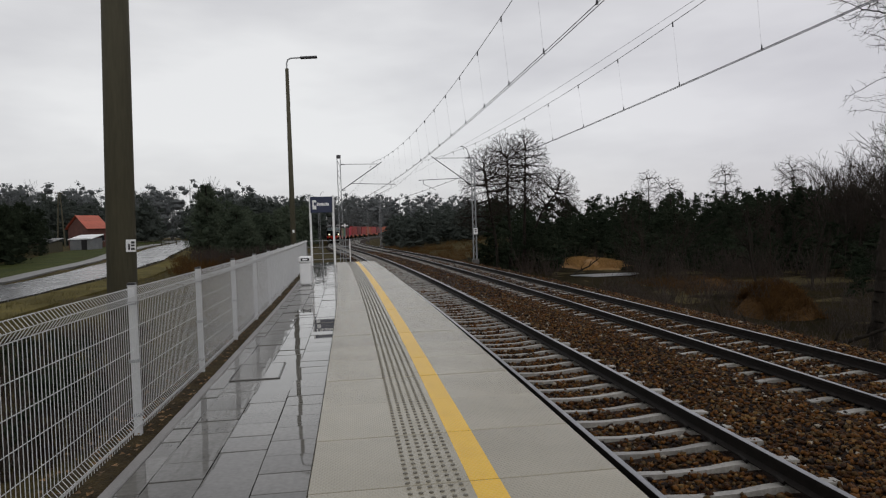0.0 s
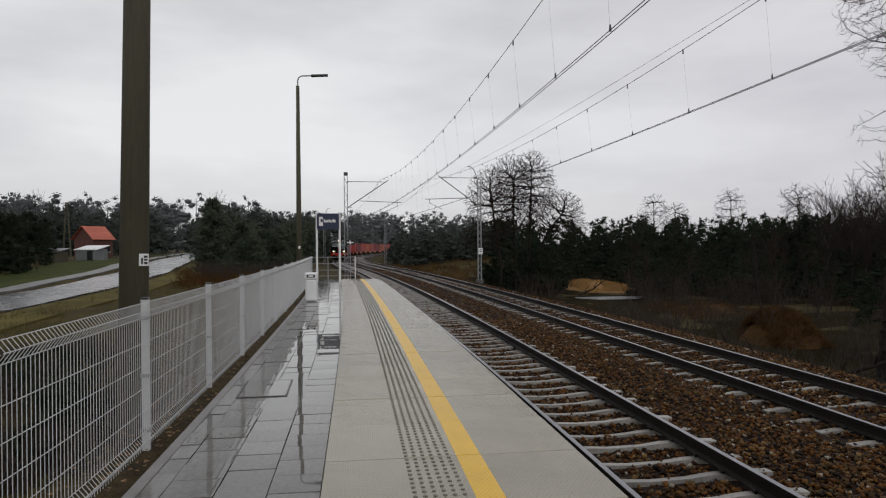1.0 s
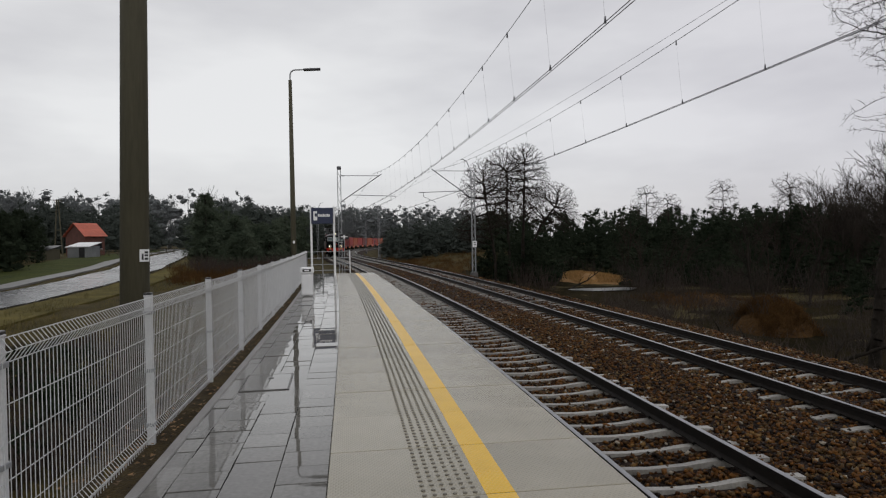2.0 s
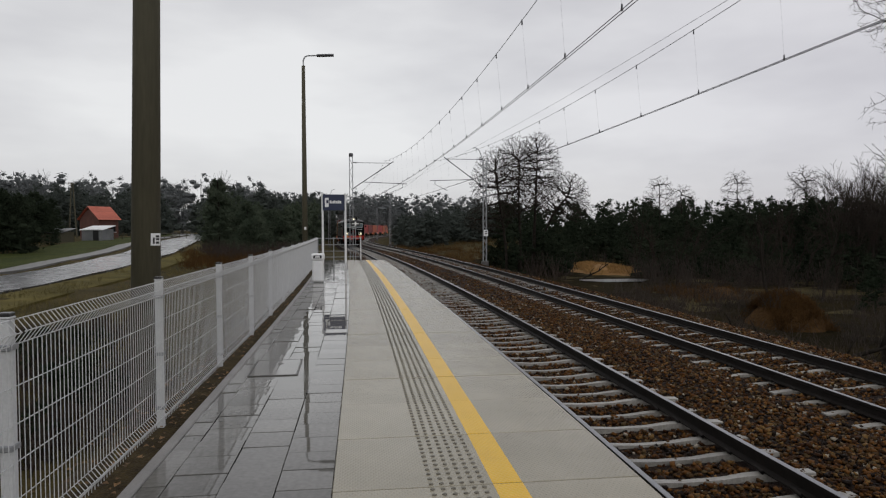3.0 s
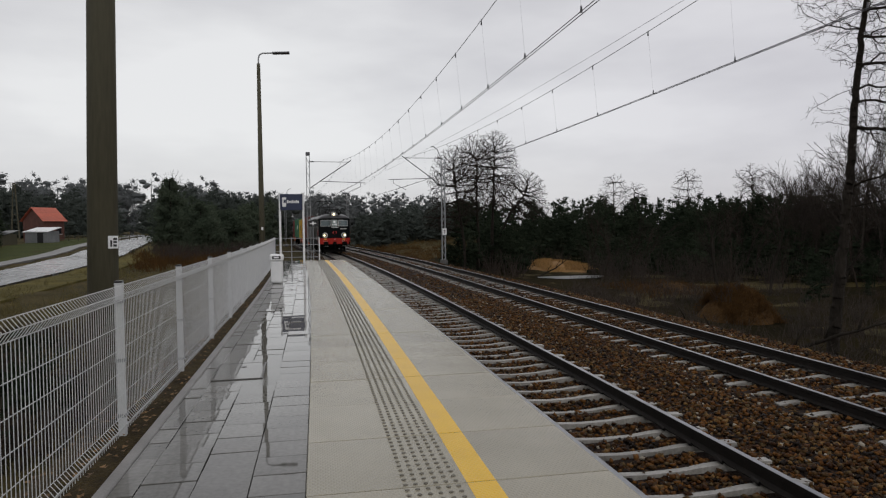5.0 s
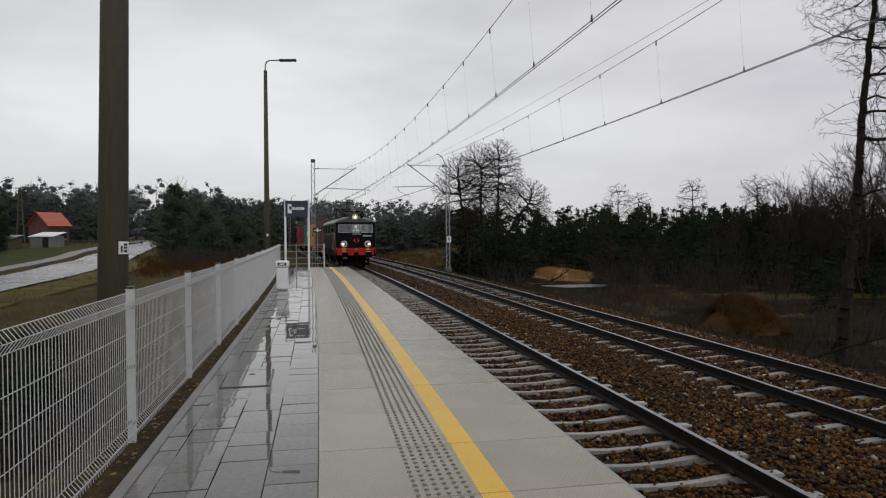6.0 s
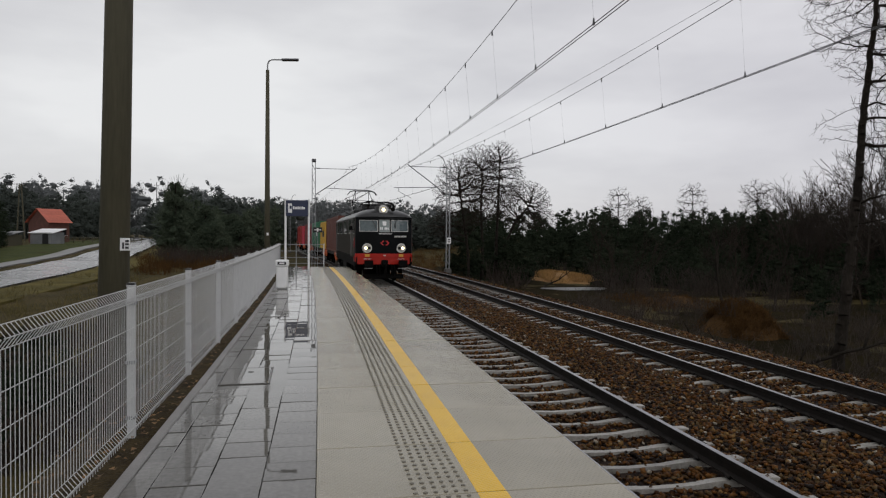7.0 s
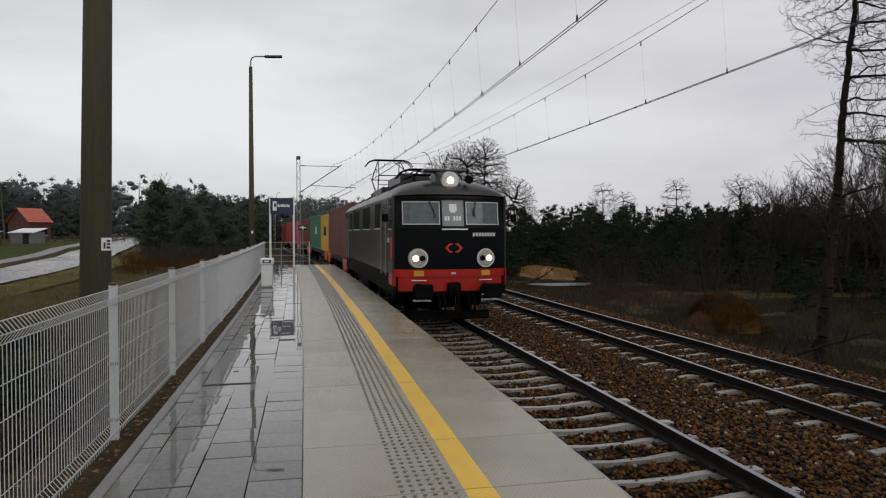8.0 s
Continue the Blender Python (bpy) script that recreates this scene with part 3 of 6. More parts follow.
# ---- catenary masts and wires ----
def mast(s, off, top, reach, side, label, sign=False, bracket=False):
    """A steel mast; its cantilever reaches over the track at the given side."""
    x, y, h = on_line(s, off)
    ob = thing("catenary_mast", label, "catenary mast", "catenary masts", spot(s, off))
    z0 = -1.25
    for i, (dx, dy) in enumerate(((-0.13, -0.09), (0.13, -0.09), (0.13, 0.09), (-0.13, 0.09))):
        bm = bmesh.new()
        block(bm, (0.05, 0.05, top - z0), Matrix.Translation((dx, dy, (top + z0) / 2)), 0.008)
        part("leg", bm, M["steel"], ob)
    bm = bmesh.new()
    n = int((top - z0) / 0.55)
    for i in range(n):
        za, zb = z0 + i * 0.55, z0 + (i + 1) * 0.55
        sx = 0.13 if i % 2 else -0.13
        for dy in (-0.09, 0.09):
            tube(bm, (sx, dy, za), (-sx, dy, zb), 0.012, sides=4)
        tube(bm, (-0.13, -0.09, zb), (-0.13, 0.09, zb), 0.012, sides=4)
        tube(bm, (0.13, -0.09, zb), (0.13, 0.09, zb), 0.012, sides=4)
    part("lacing", bm, M["steel"], ob)
    part("foot", block(bmesh.new(), (0.5, 0.5, 0.7), Matrix.Translation((0, 0, z0 + 0.0)), 0.03), M["face"], ob, "concrete foot")
    r = reach * side
    bm = bmesh.new()
    tube(bm, (0.13 * side, 0, 7.22), (r, 0, 7.22), 0.022, sides=6)
    part("tie_rod", bm, M["darksteel"], ob)
    bm = bmesh.new()
    tube(bm, (0.13 * side, 0, 5.05), (r * 1.07, 0, 7.36), 0.035, sides=8)
    part("strut", bm, M["darksteel"], ob)
    bm = bmesh.new()
    tube(bm, (r * 0.28, 0, 5.62), (r * 1.42, 0, 5.50), 0.025, sides=8)
    tube(bm, (r * 1.30, 0, 5.50), (r * 1.30, 0, 5.18), 0.02, sides=6)
    tube(bm, (r * 1.30, 0, 5.2), (r * 0.98, 0, 4.72), 0.016, sides=6)
    part("registration_arm", bm, M["darksteel"], ob)
    for z in (7.22, 5.07):
        bm = bmesh.new()
        for k in range(5):
            tube(bm, ((0.2 + 0.06 * k) * side, 0, z), ((0.225 + 0.06 * k) * side, 0, z), 0.065, 0.04, sides=10)
        part("insulator", bm, M["rail"], ob, "brown ribbed insulator")
    if bracket:
        bm = bmesh.new()
        pts = [(0, 0, top), (0.12 * side, 0, top - 0.05), (0.45 * side, 0, top + 0.8), (0.75 * side, 0, top + 1.0), (0.95 * side, 0, top + 0.97)]
        for a, b in zip(pts, pts[1:]):
            tube(bm, a, b, 0.03, sides=6)
        part("earth_wire_bracket", bm, M["darksteel"], ob)
    else:
        part("cap", block(bmesh.new(), (0.34, 0.30, 0.28), Matrix.Translation((0, 0, top + 0.1)), 0.04), M["darksteel"], ob)
    if sign:
        part("plate", block(bmesh.new(), (0.34, 0.012, 0.5), Matrix.Translation((0.05, -0.12, 1.35)), 0.004), M["white"], ob, "white plate with dark marks")
        b = bars(ob, "marks", [(-0.03, 0.13, 1.42, 1.5), (-0.03, 0.13, 1.28, 1.36), (0.0, 0.1, 1.18, 1.22)], M["black"])
        b.matrix_basis = pose(0, -0.128, 0)
    return ob


OFF_L, OFF_R = 0.80, 11.22
m1 = mast(54.9, OFF_L, 7.75, 3.3, 1, "grey lattice catenary mast with a cantilever")
mast(51.0, OFF_R, 7.15, 3.1, -1, "grey lattice catenary mast with a white plate", True, True)
mast(113, OFF_R, 7.3, 3.1, -1, "grey lattice catenary mast farther down the line", False, True)
mast(110, OFF_L, 7.3, 3.3, 1, "grey lattice catenary mast farther down the line", False, True)
mast(172, OFF_L, 7.3, 3.3, 1, "grey lattice catenary mast farther down the line", False, True)
mast(174, OFF_R, 7.3, 3.1, -1, "grey lattice catenary mast farther down the line", False, True)


def cross_board():
    ob = thing("line_sign", "black line-side board with a white cross on a post", "railway sign", "", spot(53.5, 1.05, 0, 0))
    part("board", block(bmesh.new(), (0.72, 0.03, 0.40), Matrix.Translation((0.0, 0, 2.14)), 0.006), M["black"], ob)
    b = bars(ob, "cross", [(-0.27, 0.27, 2.105, 2.175), (-0.06, 0.06, 2.175, 2.29), (-0.06, 0.06, 1.99, 2.105)], M["white"])
    b.matrix_basis = pose(0, -0.017, 0)
    bm = bmesh.new()
    tube(bm, (0, 0.04, -1.2), (0, 0.04, 2.2), 0.035, sides=10)
    part("post", bm, M["steel"], ob)


cross_board()
SPANS = (-6.0, 54.0, 112.0, 173.0, 234.0, 295.0)


def messenger_z(s):
    for a, b in zip(SPANS, SPANS[1:]):
        if s <= b:
            u = (s - (a + b) / 2) / ((b - a) / 2)
            return 6.17 + 1.13 * u * u
    return 7.2


CONTACT = 4.79
for number, c in enumerate(TRACKS):
    line = tagged(new("overhead_line"), "overhead contact wires with messenger and droppers", "overhead line", "overhead lines")
    ss = np.arange(-30, 290, 1.5)

    def wire(fun, r, name, cc=c):
        segs = []
        for a, b in zip(ss, ss[1:]):
            (oa, za), (ob_, zb) = fun(a), fun(b)
            xa, ya, _ = on_line(a, oa)
            xb, yb, _ = on_line(b, ob_)
            segs.append((xa, ya, za, xb, yb, zb, r, r))
        v, f = prisms(segs, 4)
        link_mesh(name, v, f, M["darksteel"], line)

    def zig(s):
        return 0.25 * math.sin(s * math.pi / 60 + 0.4)

    up = 0.08 * number
    wire(lambda s: (c + zig(s) - 0.025, CONTACT + up), 0.0085, "contact_wire")
    wire(lambda s: (c + zig(s) + 0.035, CONTACT + up), 0.0085, "contact_wire")
    wire(lambda s: (c + zig(s) * 0.4, messenger_z(s) + up), 0.0085, "messenger_wire")
    s = -4.0
    while s < 130:
        x0, y0, _ = on_line(s, c + zig(s) * 0.4)
        x1, y1, _ = on_line(s, c + zig(s))
        v, f = prisms([(x0, y0, messenger_z(s) + up, x1, y1, CONTACT + up, 0.0013, 0.0013), (x0, y0, messenger_z(s) + up - 0.10, x0, y0, messenger_z(s) + up + 0.02, 0.02, 0.012),
                       (x1, y1, CONTACT + up, x1, y1, CONTACT + up + 0.1, 0.022, 0.012)], 4)
        link_mesh("dropper", v, f, M["darksteel"], line)
        s += 2.6 if number == 0 else 3.1
segs = []
for a, b in zip(np.arange(-30, 290, 1.5), np.arange(-28.5, 291.5, 1.5)):
    za, zb = (8.02 + 0.12 * (((a + 6) % 58 - 29) / 29) ** 2, 8.02 + 0.12 * (((b + 6) % 58 - 29) / 29) ** 2)
    xa, ya, _ = on_line(a, OFF_R - 0.95)
    xb, yb, _ = on_line(b, OFF_R - 0.95)
    segs.append((xa, ya, za, xb, yb, zb, 0.007, 0.007))
v, f = prisms(segs, 4)
tagged(link_mesh("earth_wire", v, f, M["darksteel"]), "thin earth wire along the mast tops", "wire")


# ---- house and sheds beyond the road ----
M["brick"] = surface("dark_red_brick", (0.060, 0.022, 0.016), (0.115, 0.043, 0.031), 0.8, scale=1.5, fine=12, bump=0.3)
M["tiles"] = surface("red_roof_tiles", (0.34, 0.075, 0.04), (0.50, 0.12, 0.07), 0.5, scale=1.5, fine=14, bump=0.4, island=0.1)
M["shedwall"] = surface("grey_shed_metal", (0.10, 0.11, 0.115), (0.20, 0.205, 0.21), 0.6, scale=1, fine=10, bump=0.1)
M["glass"] = surface("dark_window_glass", (0.012, 0.014, 0.016), (0.02, 0.022, 0.025), 0.06, scale=2, fine=10, bump=0.0)


def house():
    z = ground_at(-49, 124)
    ob = thing("house", "brick house with a bright red tiled gable roof", "house", "", pose(-47.6, 125, z, 0, 0, 58))
    w, d, wall, ridge = 3.9, 5.0, 3.5, 5.6
    x0, x1, y0, y1 = -w / 2, w / 2, -d / 2, d / 2
    v = [(x0, y0, -0.5), (x1, y0, -0.5), (x1, y1, -0.5), (x0, y1, -0.5), (x0, y0, wall), (x1, y0, wall), (x1, y1, wall), (x0, y1, wall), (x0, 0, ridge), (x1, 0, ridge)]
    f = [(0, 1, 5, 4), (2, 3, 7, 6), (1, 2, 6, 9, 5), (3, 0, 4, 8, 7), (4, 5, 9, 8), (6, 7, 8, 9)]
    link_mesh("wall", v, f, M["brick"], ob, "dark red brick wall")
    run = math.hypot(d / 2 + 0.4, ridge - wall + 0.3)
    tilt = math.degrees(math.atan2(ridge - wall, d / 2))
    for side in (-1, 1):
        roof = new("roof")
        roof.parent = ob
        roof.matrix_basis = pose(0, 0, ridge + 0.12) @ pose(0, 0, 0, -side * tilt if side > 0 else tilt, 0, 0)
        tagged(roof, "red tiled roof slope")
        for k in range(12):
            part("roof_sheet", block(bmesh.new(), (w + 0.8, run / 12 + 0.04, 0.05), pose(0, side * (k + 0.5) * run / 12, 0.01, side * 3.5, 0, 0), 0.01), M["tiles"], roof)
    for x in (-1.1, 0.9):
        part("window", block(bmesh.new(), (0.9, 0.06, 1.2), Matrix.Translation((x, y0 - 0.02, 1.7)), 0.01), M["glass"], ob)
        part("sill", block(bmesh.new(), (1.1, 0.16, 0.06), Matrix.Translation((x, y0 - 0.06, 1.06)), 0.01), M["white"], ob)


house()


def shed(x, y, w, d, h, label, roof, walls):
    z = ground_at(x, y)
    ob = thing("shed", label, "shed", "", pose(x, y, z, 0, 0, -12))
    part("wall", block(bmesh.new(), (w, d, h + 0.4), Matrix.Translation((0, 0, h / 2 - 0.2)), 0.02), walls, ob)
    part("roof", block(bmesh.new(), (w + 0.5, d + 0.5, 0.1), pose(0, 0, h + 0.20, 11, 0, 0), 0.02), roof, ob, "flat sheet roof")
    part("door", block(bmesh.new(), (0.9, 0.05, 1.7), Matrix.Translation((w * 0.2, -d / 2 - 0.02, 0.85)), 0.01), M["black"], ob)


shed(-41.0, 107, 3.3, 3.0, 1.75, "small grey shed with a pale sheet roof", M["white"], M["shedwall"])
shed(-45.6, 104, 3.4, 3.0, 1.5, "dark low garden shed beside the road", M["black"], M["pole"])


def timber_pole(x, y, h):
    z = ground_at(x, y)
    ob = thing("power_pole", "old two-legged timber power pole with a crossarm", "power pole", "", pose(x, y, z))
    for foot in (-0.75, 0.75):
        part("shaft", tube(bmesh.new(), (foot, 0, -0.3), (foot * 0.2, 0, h), 0.16, 0.11, 10), M["pole"], ob)
    part("brace", tube(bmesh.new(), (-0.52, 0, h * 0.45), (0.52, 0, h * 0.45), 0.07, sides=8), M["pole"], ob)
    part("crossarm", block(bmesh.new(), (1.6, 0.12, 0.12), Matrix.Translation((0, 0, h - 0.3)), 0.01), M["pole"], ob)
    for x_ in (-0.7, 0.7):
        part("insulator", tube(bmesh.new(), (x_, 0, h - 0.24), (x_, 0, h), 0.05, 0.03, 8), M["kerb"], ob)


timber_pole(-59.2, 142, 11.4)
z_line = ground_at(-59.2, 142) + 11.4
bm = bmesh.new()
for (xa, ya, za), (xb, yb, zb) in zip(((-59.2, 142, z_line), (-72, 134, z_line - 0.3), (-88, 124, z_line + 0.2)), ((-72, 134, z_line - 0.3), (-88, 124, z_line + 0.2), (-110, 110, z_line + 1.6))):
    tube(bm, (xa, ya, za), (xb, yb, zb), 0.022, sides=5)
tagged(part("power_line", bm, M["darksteel"]), "thin dark power line strung from a timber pole", "wire")


def garden_fence(x, y, n):
    ob = thing("garden_fence", "low dark timber garden fence", "garden fence", "", pose(x, y, 0))
    for i in range(n):
        px, py = 0.9 * i, 0.9 * i * 1.6
        z = ground_at(x + px, y + py)
        part("post", block(bmesh.new(), (0.12, 0.12, 1.2), Matrix.Translation((px, py, z + 0.5)), 0.01), M["pole"], ob)
    za, zb = ground_at(x, y), ground_at(x + 0.9 * n, y + 1.44 * n)
    for dz in (0.45, 0.95):
        part("rail", tube(bmesh.new(), (0, 0, za + dz), (0.9 * (n - 1), 1.44 * (n - 1), zb + dz), 0.05, sides=6), M["pole"], ob)


garden_fence(-40.5, 112, 10)

# ---- trees ----
M["bark"] = surface("dark_bark", (0.012, 0.010, 0.008), (0.032, 0.027, 0.022), 0.9, scale=3, fine=22, bump=0.8, dist=0.03, stretch=(1, 1, 0.3), spec=0.08)
M["twig"] = surface("bare_twigs", (0.018, 0.014, 0.011), (0.042, 0.032, 0.026), 0.9, scale=1, fine=8, bump=0, spec=0.08)
M["pine"] = surface("dark_pine_needles", (0.014, 0.021, 0.013), (0.040, 0.051, 0.032), 0.95, scale=0.3, fine=3, bump=0, island=0.2, spec=0.02, leafy=0.45)
# lighter copy of the pine needles, raised in colour for the haze
M["hazepine"] = surface("haze_lifted_pine_needles", (0.042, 0.058, 0.040), (0.105, 0.125, 0.086), 0.95, scale=0.3, fine=3, bump=0, island=0.15, spec=0.02, leafy=0.45)
# needles of the far woods, paled and greyed in colour for distance haze
M["farpine"] = surface("haze_greyed_needles", (0.058, 0.069, 0.061), (0.092, 0.105, 0.093), 0.95, scale=0.2, fine=2, bump=0, island=0.06, spec=0.02, leafy=0.45)
# pale grey of the farthest woods is haze put into the colour
M["mist"] = surface("haze_pale_wood", (0.160, 0.172, 0.173), (0.195, 0.207, 0.208), 0.95, scale=0.1, fine=1, bump=0, island=0.04, spec=0.02, leafy=0.45)
M["greytwig"] = surface("grey_brown_bare_twigs", (0.030, 0.025, 0.021), (0.062, 0.052, 0.044), 0.95, scale=0.4, fine=4, bump=0, island=0.2, spec=0.03)
M["thicket"] = surface("brown_thicket", (0.014, 0.010, 0.007), (0.045, 0.030, 0.020), 0.9, scale=0.25, fine=3, bump=0)
M["reed"] = surface("tawny_dead_grass", (0.20, 0.105, 0.030), (0.40, 0.235, 0.08), 0.9, scale=0.25, fine=4, bump=0, island=0.25)
M["drygrass"] = surface("dull_dry_grass", (0.060, 0.036, 0.014), (0.135, 0.085, 0.036), 0.9, scale=0.25, fine=4, bump=0, island=0.25, spec=0.05)
M["weed"] = surface("rusty_brown_weeds", (0.036, 0.019, 0.007), (0.094, 0.050, 0.018), 0.9, scale=0.5, fine=5, bump=0, island=0.3, spec=0.05)
M["tuft"] = surface("olive_grass_blades", (0.050, 0.045, 0.012), (0.150, 0.118, 0.034), 0.85, scale=0.7, fine=5, bump=0, island=0.3)


def branching(rng, base, height, radius, lean=(0, 0), first=0.3, depth=5, spread=0.75, kids=3, droop=0.0, sway=0.13, limb=0.55, least=0.006, steps=5, reach=1.0):
    """Segments of a bare tree: a wavy leader with limbs that fork again and again."""
    limbs, twigs = [], []

    def grow(p, d, length, r, level):
        n = steps if level == 0 else 5 if level < 2 else 3
        stride = length / n
        for i in range(n):
            d = d + rng.normal(0, (sway if level == 0 else 0.13) + 0.03 * level, 3)
            d[2] += (0.05 if level else 0.0) - droop * level * 0.05
            d /= np.linalg.norm(d)
            q = p + d * stride
            r2 = r * (1 - 0.62 / n)
            (limbs if level < 3 else twigs).append((*p, *q, r, r2))
            done = (i + 1) / n
            if level < depth and (level > 0 or done >= first):
                for _ in range(kids if level < 2 else 2):
                    if rng.random() < (0.78 if level < 2 else 0.68):
                        a = rng.uniform(0, 2 * np.pi)
                        u = np.cross(d, (0.3, 0.2, 1.0))
                        u /= np.linalg.norm(u)
                        w = np.cross(d, u)
                        side = np.cos(a) * u + np.sin(a) * w
                        t = rng.uniform(0.6, 1.0) * spread
                        e = d * np.cos(t) + side * np.sin(t)
                        grow(q, e, length * rng.uniform(0.42, 0.62) * (1.0 if level else (1.15 - 0.5 * done) * reach), max(r2 * (limb if level == 0 else 0.55), least), level + 1)
            p, r = q, r2

    grow(np.array(base, float), np.array([lean[0], lean[1], 1.0]), height, radius, 0)
    return limbs, twigs


def bare_tree(name, x, y, height, radius, seed, label, twig="twig", **kw):
    rng = np.random.default_rng(seed)
    z = ground_at(x, y) - 0.2
    ob = thing(name, label, "tree", "", pose(x, y, z))
    limbs, twigs = branching(rng, (0, 0, 0), height, radius, **kw)
    v, f = prisms(limbs, 6)
    link_mesh("trunk", v, f, M["bark"], ob, smooth=True)
    if len(twigs) > 26000:
        twigs = twigs[:26000]
    v, f = prisms(twigs, 3)
    link_mesh("crown", v, f, M[twig], ob, "fine bare twigs")
    return ob


for i, (x, y, h, lean) in enumerate(((24.5, 37, 5.0, -0.12), (31.0, 41, 5.0, 0.2), (26.5, 30, 3.2, 0.5), (34, 52, 6.0, 0.1))):
    bare_tree("bare_tree", x, y, h, 0.11, 70 + i, "thin dark bare tree in the marsh scrub", lean=(lean, 0.05), first=0.35, depth=3, spread=0.8, kids=2, sway=0.10, least=0.008, steps=6, reach=0.45)


def grown_tree(x, y, seed, label, trunk, crowns, density, step, tip, twig="twig", base_radius=0.2, sprigs=2):
    """A bare tree whose limbs grow out of its trunk towards scattered points of its crown, forking on the way.
    trunk: points from the foot up; crowns: centre and half sizes of egg-shaped spaces."""
    rng = np.random.default_rng(seed)
    ob = thing("bare_tree", label, "tree", "", pose(x, y, ground_at(x, y) - 0.2))
    nodes, parent = [np.array(trunk[0], float)], [-1]
    for a, b in zip(trunk, trunk[1:]):
        a, b = np.array(a, float), np.array(b, float)
        n = max(1, int(np.linalg.norm(b - a) / step))
        for i in range(1, n + 1):
            parent.append(len(nodes) - 1)
            nodes.append(a + (b - a) * i / n + rng.normal(0, 0.02, 3))
    stem = len(nodes)
    goals = []
    for centre, half in crowns:
        n = int(density * half[0] * half[1] * half[2])
        d = rng.normal(0, 1, (n, 3))
        d /= np.linalg.norm(d, axis=1)[:, None]
        goals.append(np.array(centre) + d * rng.uniform(0.15, 1, (n, 1)) ** 0.45 * np.array(half))
    goals = np.concatenate(goals)
    pts = np.array(nodes)
    forks = np.array([i for i in range(int(stem * 0.22), stem) if rng.random() < 0.24 or i == stem - 1])
    gap_ = np.linalg.norm(goals[:, None] - pts[forks][None] - (0, 0, 0.8), axis=2)
    near, dist = forks[gap_.argmin(1)], gap_.min(1) + 0.5
    budded = np.zeros(len(pts), int)
    for _ in range(110):
        if not len(goals):
            break
        pull = goals - pts[near]
        pull /= np.linalg.norm(pull, axis=1)[:, None] + 1e-9
        total = np.zeros((len(pts), 3))
        np.add.at(total, near, pull)
        grow = np.unique(near)
        # a place that has budded before reaches for one single point instead of the middle of all
        order = rng.permutation(len(goals))
        pick = np.zeros(len(pts), int)
        pick[near[order]] = order
        again = budded[grow] > 0
        budded[grow] += 1
        d = np.where(again[:, None], pull[pick[grow]], total[grow])
        d = d / (np.linalg.norm(d, axis=1)[:, None] + 1e-9) + rng.normal(0, 0.14, d.shape)
        d /= np.linalg.norm(d, axis=1)[:, None] + 1e-9
        fresh = pts[grow] + d * step
        start = len(pts)
        pts = np.concatenate([pts, fresh])
        budded = np.concatenate([budded, np.zeros(len(fresh), int)])
        parent += [int(g) for g in grow]
        gap_ = np.linalg.norm(goals[:, None] - fresh[None], axis=2)
        best = gap_.min(1)
        closer = best < dist
        near = np.where(closer, gap_.argmin(1) + start, near)
        dist = np.minimum(dist, best)
        left = dist > step * 1.25
        goals, near, dist = goals[left], near[left], dist[left]
    load = np.zeros(len(pts))
    kids = np.zeros(len(pts), int)
    for i in range(len(pts) - 1, 0, -1):
        load[i] = max(load[i], 1.0)
        load[parent[i]] += load[i]
        kids[parent[i]] += 1
    radius = tip * load ** 0.49
    rise = np.arange(stem) / stem
    radius[:stem] = np.maximum(radius[:stem] * 0.4, base_radius * (1 - 0.8 * rise))
    limbs, twigs = [], []
    for i in range(1, len(pts)):
        j = parent[i]
        ra = min(radius[j], radius[i] * 1.35) if i >= stem else radius[j]
        (limbs if radius[i] > tip * 3.2 or i < stem else twigs).append((*pts[j], *pts[i], ra, radius[i]))
        if i >= stem and radius[i] < tip * 2.6:
            out = pts[i] - pts[j]
            out /= np.linalg.norm(out) + 1e-9
            for _ in range(sprigs):
                q = pts[i] + (out + rng.normal(0, 0.6, 3)) * step * rng.uniform(0.35, 0.8)
                twigs.append((*pts[i], *q, tip * 0.7, tip * 0.35))
    v, f = prisms(limbs, 6)
    link_mesh("trunk", v, f, M["bark"], ob, smooth=True)
    v, f = prisms(twigs, 3)
    link_mesh("crown", v, f, M[twig], ob, "fine bare twigs")
    return ob


